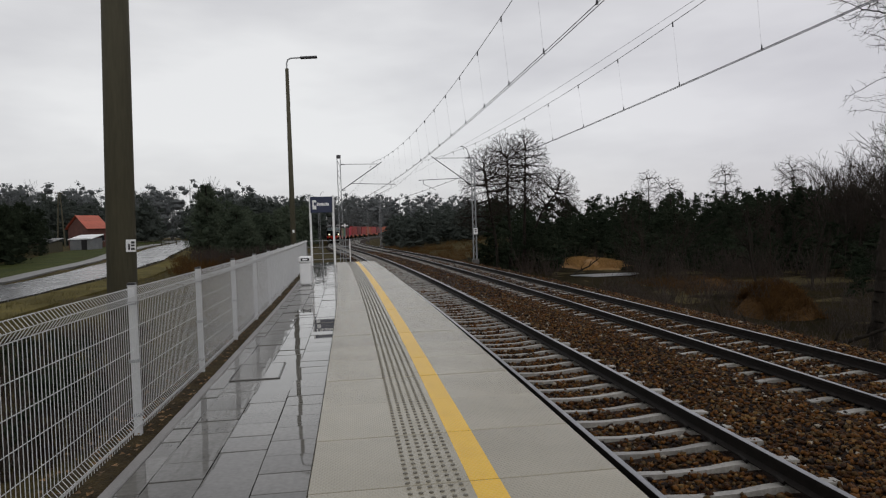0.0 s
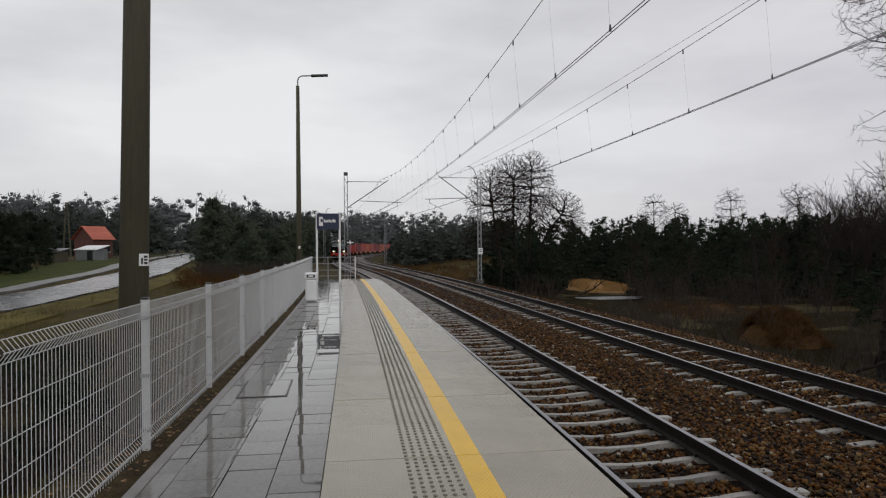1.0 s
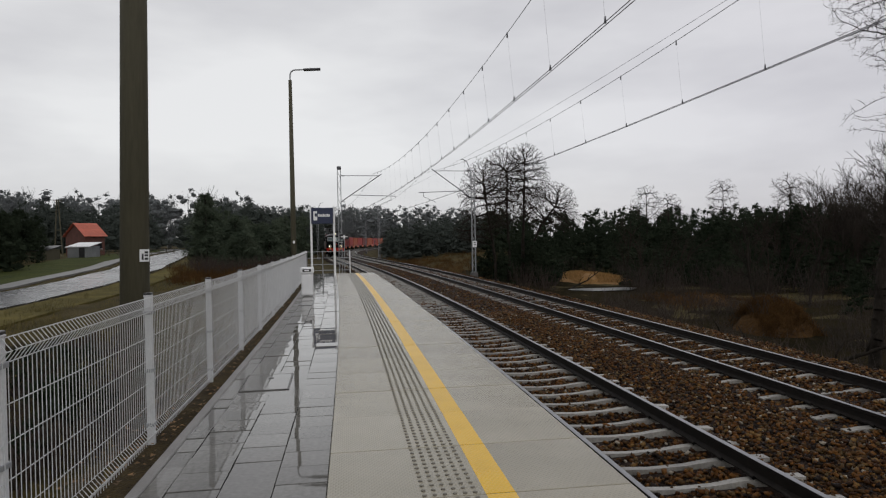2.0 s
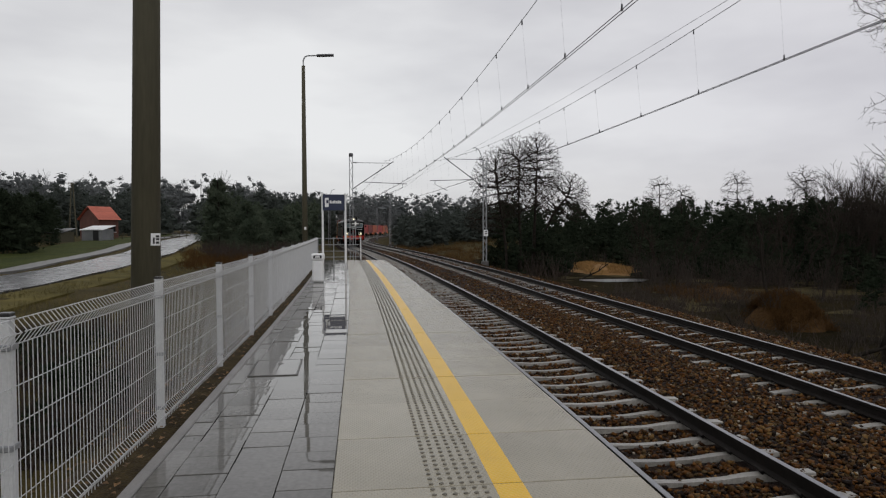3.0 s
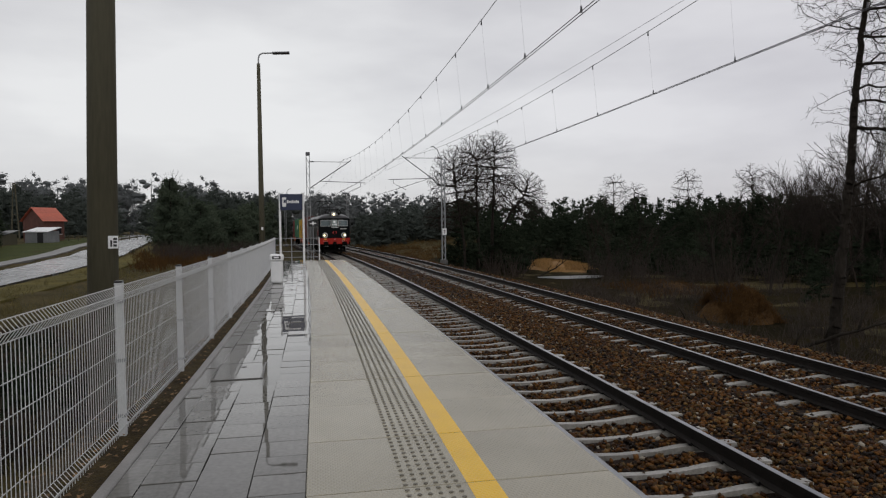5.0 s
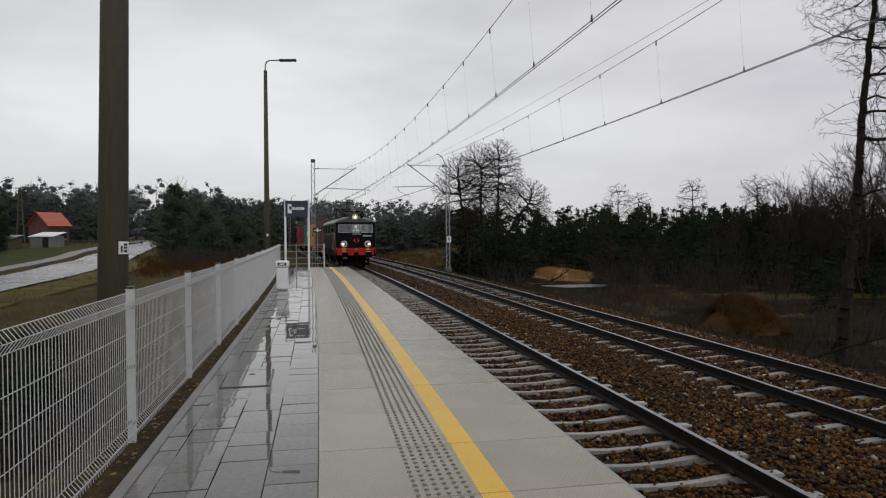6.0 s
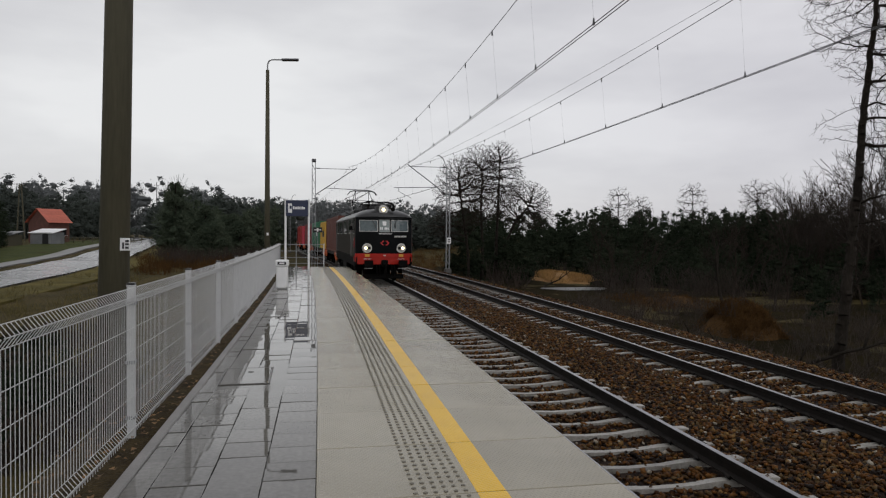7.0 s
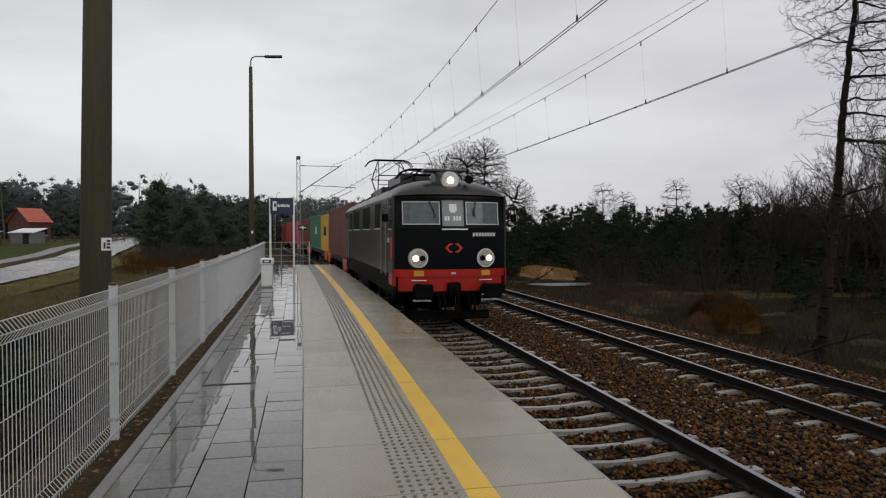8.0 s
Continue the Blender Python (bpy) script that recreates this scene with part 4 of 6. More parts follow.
grown_tree(16.46, 18.82, 11, "tall bare tree leaning beside the marsh",
           ((0, 0, 0), (0.18, -0.16, 3.4), (0.37, -0.33, 6.6), (0.48, -0.43, 9.4), (0.68, -0.6, 12.4), (0.76, -0.64, 15.5)),
           (((1.9, -1.6, 9.2), (2.4, 2.3, 3.6)), ((0.9, -0.75, 13.4), (2.6, 2.5, 3.6)), ((-0.3, 0.25, 8.8), (0.6, 0.6, 0.7))), 130, 0.16, 0.0050, base_radius=0.205, sprigs=3)
for x, y, seed, trunk, crowns, thick in (
        (14.6, 66, 31, ((0, 0, 0), (-0.1, 0, 3.2), (-0.5, 0, 6.0), (-1.0, 0, 9.5)), (((-1.0, 0, 9.2), (3.0, 2.6, 4.4)), ((-2.0, 0, 6.0), (2.6, 2.2, 1.6))), 0.17),
        (16.4, 68, 32, ((0, 0, 0), (0.1, 0, 4.0), (-0.1, 0, 8.0), (0.0, 0, 12.0)), (((-0.2, 0, 10.6), (2.9, 2.8, 4.6)),), 0.22),
        (18.2, 69, 33, ((0, 0, 0), (0.1, 0, 5.0), (0.3, 0, 9.0), (0.4, 0, 13.0)), (((0.4, 0, 11.2), (2.8, 2.8, 4.4)),), 0.24),
        (19.0, 70, 34, ((0, 0, 0), (0.4, 0, 4.0), (1.6, 0, 6.6), (3.4, 0, 8.8)), (((2.6, 0, 8.6), (3.4, 2.8, 3.0)), ((4.2, 0, 7.2), (2.2, 2.0, 1.5))), 0.17)):
    grown_tree(x, y, seed, "spreading bare alder at the marsh edge", trunk, crowns, 125, 0.20, 0.0115, base_radius=thick, sprigs=3)
for bearing, far, top, seed in ((25.2, 112, 14.2, 51), (26.9, 118, 12.8, 52), (31.1, 110, 14.4, 53), (35.9, 108, 14.4, 54)):
    grown_tree(far * math.sin(radians(bearing)), far * math.cos(radians(bearing)), seed, "round-crowned bare tree above the pines",
               ((0, 0, 0), (0.1, 0, top * 0.5), (0, 0, top * 0.85)), (((0, 0, top * 0.76), (2.6, 2.5, top * 0.24)),), 36, 0.33, 0.016, "greytwig", 0.16, 2)


def limb_tube(points, r0, r1, sides=7):
    """One unbroken tapering tube through the points."""
    bm, rings, n = bmesh.new(), [], len(points)
    for i, q in enumerate(points):
        a, b = Vector(points[max(0, i - 1)]), Vector(points[min(n - 1, i + 1)])
        turn = (b - a).to_track_quat("Z", "Y").to_matrix()
        r = r0 + (r1 - r0) * i / (n - 1)
        rings.append([bm.verts.new(Vector(q) + turn @ Vector((r * math.cos(k * 2 * math.pi / sides), r * math.sin(k * 2 * math.pi / sides), 0))) for k in range(sides)])
    for ra, rb in zip(rings, rings[1:]):
        for k in range(sides):
            bm.faces.new((ra[k], ra[(k + 1) % sides], rb[(k + 1) % sides], rb[k]))
    bm.faces.new(rings[0][::-1])
    bm.faces.new(rings[-1])
    return bm


def fallen_branch(x, y, turn, seed):
    ob = thing("fallen_branch", "dark fallen branch leaning over the marsh scrub", "branch", "", pose(x, y, ground_at(x, y), 0, 0, turn))
    rng = np.random.default_rng(seed)
    pts = [np.array([0.0, 0, 0.0])]
    for i in range(9):
        pts.append(pts[-1] + (0.45, rng.normal(0, 0.08), 0.16 + rng.normal(0, 0.08)))
    part("stem", limb_tube(pts, 0.11, 0.025), M["bark"], ob, smooth=True)
    for i in (3, 5, 7):
        q = pts[i]
        mid = q + (0.12, rng.normal(0, 0.15), 0.4)
        part("side_branch", limb_tube([q, mid, mid + (0.2, rng.normal(0, 0.3), 0.35)], 0.05, 0.015, 6), M["bark"], ob, smooth=True)


for x, y, turn, seed in ((13.8, 19.4, -35, 1), (17.2, 22.6, 150, 2), (18.2, 17.0, -60, 3), (20.2, 60, 20, 4)):
    fallen_branch(x, y, turn, seed)


GOLD = (1 + 5 ** 0.5) / 2
ICO = np.array([(-1, GOLD, 0), (1, GOLD, 0), (-1, -GOLD, 0), (1, -GOLD, 0), (0, -1, GOLD), (0, 1, GOLD), (0, -1, -GOLD), (0, 1, -GOLD), (GOLD, 0, -1), (GOLD, 0, 1), (-GOLD, 0, -1), (-GOLD, 0, 1)]) / 1.902
hull = bmesh.new()
for q in ICO:
    hull.verts.new(q)
bmesh.ops.convex_hull(hull, input=hull.verts[:])
hull.verts.index_update()
ICO_F = np.array([[w.index for w in q.verts] for q in hull.faces])
ICO = np.array([q.co[:] for q in hull.verts])
hull.free()


def needles(rng, count, centre, size, leaf):
    """A dark uneven core with small needle sprays standing out of it, as loose triangles."""
    core = (ICO * rng.uniform(0.30, 0.62, (12, 1)) * size + centre)[ICO_F].reshape(-1, 3)
    d = rng.normal(0, 1, (count, 3))
    d /= np.linalg.norm(d, axis=1)[:, None]
    p = d * rng.uniform(0.6, 1.08, (count, 1)) * size + centre
    a = d * 0.7 + rng.normal(0, 0.6, (count, 3))
    b = rng.normal(0, 1, (count, 3))
    a /= np.linalg.norm(a, axis=1)[:, None]
    b /= np.linalg.norm(b, axis=1)[:, None]
    s = leaf * rng.uniform(0.6, 1.4, (count, 1))
    spray = np.stack([p - a * s * 0.5 - b * s * 0.4, p - a * s * 0.5 + b * s * 0.4, p + a * s], 1).reshape(-1, 3)
    return np.concatenate([core, spray])


def pine_shape(rng, h, width, clumps, tufts, leaf, low=0.25, sharp=0.8):
    """A crown of uneven clumps, widest low down, with a broken top."""
    pts = []
    for k in range(clumps):
        u = (k + rng.uniform(0, 1)) / clumps
        r = width * (0.22 + 0.78 * (1 - u ** (1.2 + sharp)) ** 0.8) * rng.uniform(0.6, 1.1)
        a = rng.uniform(0, 2 * np.pi)
        c = np.array([math.cos(a) * r * 0.62, math.sin(a) * r * 0.62, h * (low + (0.93 - low) * u)])
        pts.append(needles(rng, tufts, c, np.array([r * 0.52, r * 0.52, r * 0.24 + h * 0.035]), leaf))
    return np.concatenate(pts)


def tri_faces(n):
    return np.arange(n).reshape(-1, 3)


def pine(x, y, h, width, seed, label):
    rng = np.random.default_rng(seed)
    ob = thing("pine_tree", label, "tree", "pines", pose(x, y, ground_at(x, y)))
    v, f = prisms([(0, 0, -0.3, 0.1, 0, h * 0.5, 0.2, 0.14), (0.1, 0, h * 0.5, 0, 0, h * 0.95, 0.14, 0.04)], 8)
    link_mesh("trunk", v, f, M["bark"], ob)
    p = pine_shape(rng, h, width, 60, 170, 0.17, 0.06, 1.5)
    link_mesh("crown", p, tri_faces(len(p)), M["hazepine"], ob, "green needles lightened for haze")


for i, (x, y, h, w) in enumerate(((-18.0, 84, 9.4, 2.6), (-15.2, 88, 6.8, 2.9), (-17.6, 92, 6.2, 2.4), (-13.2, 80, 4.6, 2.6), (-13.4, 96, 6.0, 2.6), (-11.2, 90, 4.8, 2.5))):
    pine(x, y, h, w, 60 + i, "dense dark pine beside the road")


def woodland(name, label, count, place, height, seed, material, kind="pine", clumps=18, tufts=26, leaf=0.29, thin=0.022, slim=(0.22, 0.36), forks=3):
    """A far wood: a few tree shapes, turned, scaled and repeated."""
    rng = np.random.default_rng(seed)
    shapes = []
    for _ in range(7):
        if kind == "pine":
            crown = pine_shape(rng, 1.0, rng.uniform(*slim), clumps, tufts, leaf / 9.0, rng.uniform(0.0, 0.16), rng.uniform(0.6, 1.0))
            v, f = prisms([(0, 0, -0.03, 0, 0, 0.85, 0.016, 0.005)], 3)
            shapes.append((np.concatenate([crown, v]), np.concatenate([tri_faces(len(crown)), np.concatenate([f[:, [0, 1, 2]], f[:, [0, 2, 3]]]) + len(crown)])))
        else:
            a, b = branching(rng, (0, 0, 0), 8.0, 0.11, first=0.22, depth=forks, spread=0.55, kids=2, steps=6)
            segs = np.array(a + b)
            segs[:, 6:] = np.maximum(segs[:, 6:], thin)
            v, f = prisms(segs / 9.5, 3)
            shapes.append((v, np.concatenate([f[:, [0, 1, 2]], f[:, [0, 2, 3]]])))
    verts, faces, base = [], [], 0
    for _ in range(count):
        x, y = place(rng)
        h, a = rng.uniform(*height), rng.uniform(0, 2 * np.pi)
        v, f = shapes[rng.integers(len(shapes))]
        c, s = math.cos(a), math.sin(a)
        q = np.stack([v[:, 0] * c - v[:, 1] * s, v[:, 0] * s + v[:, 1] * c, v[:, 2]], -1) * h
        q[:, :2] *= rng.uniform(0.8, 1.25)
        verts.append(q + (x, y, ground_at(x, y)))
        faces.append(f + base)
        base += len(v)
    tagged(link_mesh(name, np.concatenate(verts), np.concatenate(faces), M[material]), label, "woodland", kind="stuff")


def ring(x0, x1, y0, y1):
    return lambda rng: (rng.uniform(x0, x1), rng.uniform(y0, y1))


ROAD_Y, ROAD_X = [b for a, b in ROAD], [a for a, b in ROAD]


def clear(x, y):
    """Whether a place lies off the road, its path and the open view of the mound by the pool."""
    d = x - float(np.interp(y, ROAD_Y, ROAD_X))
    bearing, far = math.degrees(math.atan2(x, y)), math.hypot(x, y)
    return not (-7.2 < d < 3.6) and not (17.6 < bearing < 23.5 and 48 < far < 86)


def polar(a0, a1, r0, r1):
    """Places by bearing to the right of straight ahead, and distance."""
    def at(rng):
        while True:
            a, r = radians(rng.uniform(a0, a1)), rng.uniform(r0, r1)
            x, y = r * math.sin(a), r * math.cos(a)
            if clear(x, y):
                return x, y
    return at


MOUNDS = ((27.0, 73.5, 4.6, 8, 0.9, "mound"), (20.8, 30.2, 1.9, 2.6, 1.7, "bracken"), (25.5, 46, 3.6, 5.0, 0.4, "bracken"))


def mound_lift(x, y):
    z = 0.0
    for mx, my, mw, ml, mh, _ in MOUNDS:
        d = min(1.0, math.hypot((x - mx) / mw, (y - my) / ml))
        z = max(z, mh * (1 - d * d) ** 1.2)
    return z


woodland("pine_wood", "dark pine wood beyond the marsh", 200, polar(14, 62, 90, 140), (5.5, 8.6), 1, "pine", slim=(0.30, 0.46))
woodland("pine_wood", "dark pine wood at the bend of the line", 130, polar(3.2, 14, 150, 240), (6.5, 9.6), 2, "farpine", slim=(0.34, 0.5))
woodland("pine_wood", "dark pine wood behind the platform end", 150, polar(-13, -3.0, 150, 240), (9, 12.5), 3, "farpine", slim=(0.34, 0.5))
woodland("pine_wood", "pine wood behind the houses, haze put into its grey-green", 230, polar(-50, -12, 190, 290), (10.5, 16), 4, "farpine", leaf=0.34, clumps=15, tufts=18, slim=(0.36, 0.55))
woodland("pine_wood", "pine wood farther behind the marsh", 140, polar(12, 66, 138, 190), (8.5, 11), 19, "pine", clumps=14, tufts=24, slim=(0.32, 0.48))
woodland("pine_wood", "taller pines at the far end of the marsh", 44, polar(30, 40, 88, 122), (6.5, 10), 20, "pine")
woodland("bare_wood", "bare wood behind the houses, greyed by painted haze", 60, polar(-52, -8, 300, 340), (19, 24), 6, "mist", "bare", thin=0.02, forks=2)
woodland("bare_wood", "brown bare wood close beside the marsh", 26, polar(42, 56, 64, 84), (11.0, 13.5), 7, "greytwig", "bare", thin=0.011)
woodland("bare_wood", "brown bare wood filling the marsh side", 64, polar(42, 80, 66, 96), (10.0, 12.5), 55, "greytwig", "bare", thin=0.013, forks=2)
woodland("bare_wood", "lower brown bare wood behind the marsh", 26, polar(38.5, 45, 74, 100), (8.4, 10.4), 5, "greytwig", "bare", thin=0.012)
woodland("bare_wood", "low bare wood at the marsh edge", 60, polar(22, 66, 52, 84), (4.0, 7.5), 11, "twig", "bare", thin=0.016, forks=2)
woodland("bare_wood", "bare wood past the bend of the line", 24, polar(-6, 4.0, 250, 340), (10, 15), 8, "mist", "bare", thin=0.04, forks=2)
woodland("evergreen_scrub", "dark evergreen scrub along the marsh", 150, polar(13, 64, 66, 98), (2.0, 5.0), 9, "pine", leaf=0.36, slim=(0.35, 0.55), clumps=15, tufts=32)
woodland("evergreen_scrub", "dark juniper bushes at the marsh edge", 40, polar(38, 70, 44, 72), (1.6, 3.4), 10, "pine", leaf=0.36, slim=(0.35, 0.55), clumps=15)
woodland("pine_wood", "far wood on the hills, greyed by painted haze", 220, polar(-55, -8, 330, 430), (25, 31), 14, "mist", clumps=14, tufts=13, leaf=0.26, slim=(0.34, 0.5))
woodland("pine_wood", "far wood past the bend, greyed by painted haze", 110, polar(-9, 11, 440, 520), (24, 30), 15, "mist", clumps=15, tufts=16, leaf=0.24, slim=(0.34, 0.5))
woodland("pine_wood", "dark pine wood close past the platform end", 60, polar(-12, -4.2, 112, 160), (5, 9), 16, "hazepine", slim=(0.3, 0.46))
woodland("evergreen_scrub", "dark bushes under the alders", 22, polar(10.8, 17.2, 70, 84), (2.6, 5.4), 18, "pine", leaf=0.36, slim=(0.35, 0.55), clumps=20, tufts=50)
woodland("garden_scrub", "tall dark garden trees by the houses", 34, polar(-37, -25.5, 82, 108), (4.2, 7.6), 17, "pine", slim=(0.3, 0.42), clumps=26, tufts=60, leaf=0.26)
woodland("garden_scrub", "dark garden trees left to grow beside the brick house", 26, polar(-29, -23.6, 112, 126), (5.0, 8.0), 56, "pine", slim=(0.32, 0.46), clumps=20, tufts=44, leaf=0.3)
woodland("garden_scrub", "dark garden bushes by the houses", 64, polar(-42, -23.5, 84, 165), (1.8, 5.0), 12, "pine", leaf=0.3, slim=(0.35, 0.5), clumps=18, tufts=48)


def brush(name, label, count, place, height, seed, material, width=0.012, spread=0.5, per=16, base=-99.0, bent=True):
    """Clumps of thin upright stems."""
    rng = np.random.default_rng(seed)
    segs = []
    for _ in range(count):
        x, y = place(rng)
        z = max(ground_at(x, y) + mound_lift(x, y), base)
        for _ in range(per):
            a, r = rng.uniform(0, 2 * np.pi), rng.uniform(0, spread)
            h = rng.uniform(*height)
            p = np.array([x + r * math.cos(a) * 0.6, y + r * math.sin(a) * 0.6, z - 0.05])
            q = p + (rng.normal(0, 0.22) * h, rng.normal(0, 0.22) * h, h * 0.6)
            t = q + (rng.normal(0, 0.25) * h, rng.normal(0, 0.25) * h, h * 0.4)
            segs += [(*p, *q, width, width * 0.7), (*q, *t, width * 0.7, width * 0.25)] if bent else [(*p, *t, width, width * 0.3)]
    v, f = prisms(segs, 3)
    tagged(link_mesh(name, v, f, M[material]), label, "undergrowth", kind="stuff")


def side_band(o0, o1, s0, s1):
    def at(rng):
        x, y, _ = on_line(rng.uniform(s0, s1), rng.uniform(o0, o1))
        return float(x), float(y)
    return at


brush("undergrowth", "dark bare thicket on the far marsh edge", 420, polar(14, 62, 60, 90), (1.0, 2.8), 21, "thicket", 0.03, 1.6, 14, bent=False)
brush("undergrowth", "dark tangled scrub below the embankment", 380, polar(22, 72, 22, 56), (0.4, 1.3), 22, "thicket", 0.014, 1.1, 16)
brush("undergrowth", "brown weeds along the embankment foot", 420, side_band(11.2, 17, 6, 100), (0.15, 0.55), 23, "thicket", 0.010, 0.8, 14, bent=False)
brush("undergrowth", "brown bramble and weeds by the road", 260, polar(-14.8, -5, 54, 80), (0.3, 0.95), 24, "weed", 0.016, 1.0, 18, bent=False)
brush("undergrowth", "tawny dead grass mound in the marsh", 300, ring(24.2, 30.0, 67, 79), (0.12, 0.35), 25, "reed", 0.025, 1.0, 20, bent=False)
brush("undergrowth", "rust-brown dead bracken in the marsh", 300, ring(19.5, 22.1, 28.0, 32.4), (0.15, 0.4), 26, "weed", 0.010, 0.4, 16)
brush("undergrowth", "rust-brown dead grass among the scrub", 160, ring(21.5, 30, 40, 51), (0.2, 0.5), 43, "weed", 0.014, 0.9, 16, bent=False)
brush("undergrowth", "tawny grass beside the track bend", 220, polar(3.0, 9.5, 84, 150), (0.3, 0.9), 27, "drygrass", 0.025, 1.6, 14, bent=False)
brush("undergrowth", "rust-brown weeds beside the track bend", 300, polar(2.5, 14.5, 74, 150), (0.3, 0.9), 42, "weed", 0.025, 1.6, 14, bent=False)
# scrub and bushes added to make the ditch strip behind the fence dark
brush("undergrowth", "dark low scrub added to darken the ditch behind the fence", 450, polar(-62, -17, 8.5, 23), (0.2, 0.6), 31, "thicket", 0.016, 0.8, 18, bent=False)
woodland("ditch_scrub", "dark evergreen bushes added to darken the ditch behind the fence", 60, polar(-60, -19, 9, 21), (0.5, 0.9), 32, "pine", leaf=1.0, slim=(0.7, 1.1), clumps=7)
brush("undergrowth", "dark bramble in front of the pines by the road", 140, polar(-13.5, -4.5, 66, 86), (0.6, 1.8), 33, "thicket", 0.02, 1.2, 16, bent=False)
brush("grass_tufts", "damp olive grass tufts behind the fence", 560, side_band(-9, -2.9, 3, 40), (0.10, 0.32), 28, "tuft", 0.006, 0.35, 14, bent=False)
brush("grass_tufts", "brown and olive grass by the road", 850, polar(-50, -8, 14, 60), (0.15, 0.45), 29, "tuft", 0.010, 0.6, 12, bent=False)

# pool in the marsh
M["water"] = surface("still_water", (0.012, 0.013, 0.012), (0.02, 0.022, 0.02), 0.28, scale=1, fine=6, bump=0.05, dist=0.01, spec=1.0)
n_w = 40
pool_v = [(23.2 + 3.0 * math.cos(a) * (1 + 0.2 * math.sin(3 * a)), 58.0 + 2.2 * math.sin(a) * (1 + 0.25 * math.cos(2 * a)), ground_at(22.8, 57.5) + 0.10) for a in np.linspace(0, 2 * np.pi, n_w, endpoint=False)]
tagged(link_mesh("water", pool_v, [tuple(range(n_w))], M["water"]), "still pool of water in the marsh", "water", kind="structure")

# grass mound behind the pool
M["mound"] = surface("tawny_mound", (0.17, 0.085, 0.026), (0.34, 0.19, 0.060), 0.95, scale=0.6, fine=8, bump=1.0, dist=0.1)
M["bracken"] = surface("rust_bracken_mound", (0.034, 0.019, 0.008), (0.086, 0.047, 0.018), 0.95, scale=0.6, fine=8, bump=1.0, dist=0.1, spec=0.05)
for mx, my, mw, ml, mh, stuff in MOUNDS:
    mv, mf, z = [], [], ground_at(mx, my) - 0.1
    for i in range(15):
        for j in range(15):
            u, w = (i / 7 - 1), (j / 7 - 1)
            d = min(1.0, math.hypot(u, w))
            mv.append((mx + u * mw, my + w * ml, z + mh * (1 - d * d) ** 1.2 + 0.9 * noise.noise((u * 3, w * 3, mx)) * (1 - d)))
    for i in range(14):
        for j in range(14):
            mf.append((i * 15 + j, (i + 1) * 15 + j, (i + 1) * 15 + j + 1, i * 15 + j + 1))
    tagged(link_mesh("grass_mound", mv, mf, M[stuff], smooth=True), "low mound of dead brown grass", "mound", kind="structure")

# fallen leaves on the soil under the fence
rng = np.random.default_rng(77)
lv, lf = [], []
for k in range(900):
    x, y, _ = on_line(rng.uniform(3.5, 22), rng.uniform(FENCE - 0.5, KERB - 0.03))
    o = float(x) + 0
    z = -0.012 if x > FENCE - 0.06 - 0.0006 * y * y else -0.09
    a, r_ = rng.uniform(0, 6.28), rng.uniform(0.012, 0.03)
    b = len(lv)
    for q, up in ((0, 0.0), (1.7, 0.012), (3.1, 0.004), (4.6, 0.015)):
        lv.append((o + r_ * math.cos(a + q), float(y) + r_ * math.sin(a + q), z + up + 0.012))
    lf.append((b, b + 1, b + 2, b + 3))
M["leaf"] = surface("fallen_leaf", (0.07, 0.035, 0.012), (0.24, 0.14, 0.06), 0.8, scale=2, fine=20, bump=0, island=0.5)
tagged(link_mesh("fallen_leaves", lv, lf, M["leaf"]), "fallen brown leaves on the soil", "leaves", kind="stuff")
brush("moss_tufts", "short moss and grass along the kerb", 420, side_band(FENCE - 0.3, KERB - 0.05, 3, 34), (0.02, 0.06), 41, "tuft", 0.004, 0.06, 8, -0.04, bent=False)


# ---- the train ----
M["locoblack"] = surface("glossy_black_loco_paint", (0.0022, 0.0030, 0.0036), (0.0042, 0.0054, 0.0062), 0.22, scale=1.5, fine=40, bump=0.03, spec=0.09)
M["locogrey"] = surface("grimy_grey_loco_paint", (0.012, 0.0100, 0.0085), (0.044, 0.038, 0.034), 0.30, scale=1.2, fine=30, bump=0.06, stretch=(1, 1, 0.25), spec=0.35)
M["locored"] = surface("red_loco_paint", (0.27, 0.010, 0.006), (0.42, 0.020, 0.011), 0.35, scale=2, fine=40, bump=0.05, spec=0.25)
M["roofgrey"] = surface("wet_grey_roof_paint", (0.014, 0.014, 0.015), (0.042, 0.042, 0.044), 0.34, scale=1, fine=25, bump=0.06, spec=0.35)
M["under"] = surface("oily_black_running_gear", (0.002, 0.0019, 0.0018), (0.0065, 0.006, 0.0055), 0.7, scale=3, fine=30, bump=0.2, spec=0.05)
M["trim"] = surface("pale_trim_paint", (0.42, 0.42, 0.41), (0.58, 0.58, 0.56), 0.35, scale=4, fine=40, bump=0.03)
M["yellowplate"] = surface("amber_plate", (0.45, 0.22, 0.02), (0.62, 0.33, 0.04), 0.4, scale=4, fine=40, bump=0.02)
# teal-grey base colour imitates the sky reflected in the windscreens
M["cabglass"] = surface("sky_toned_cab_glass", (0.050, 0.072, 0.078), (0.092, 0.122, 0.130), 0.05, scale=1, fine=8, bump=0.0)
M["card"] = surface("grey_card_in_window", (0.15, 0.19, 0.185), (0.20, 0.24, 0.235), 0.3, scale=3, fine=20, bump=0.0)
M["lit"] = glowing("lit_headlamp", (1.0, 0.80, 0.42), 4.0)
M["lens"] = surface("headlamp_reflector", (0.45, 0.44, 0.40), (0.62, 0.61, 0.57), 0.18, 0.6, scale=6, fine=40, bump=0.02)
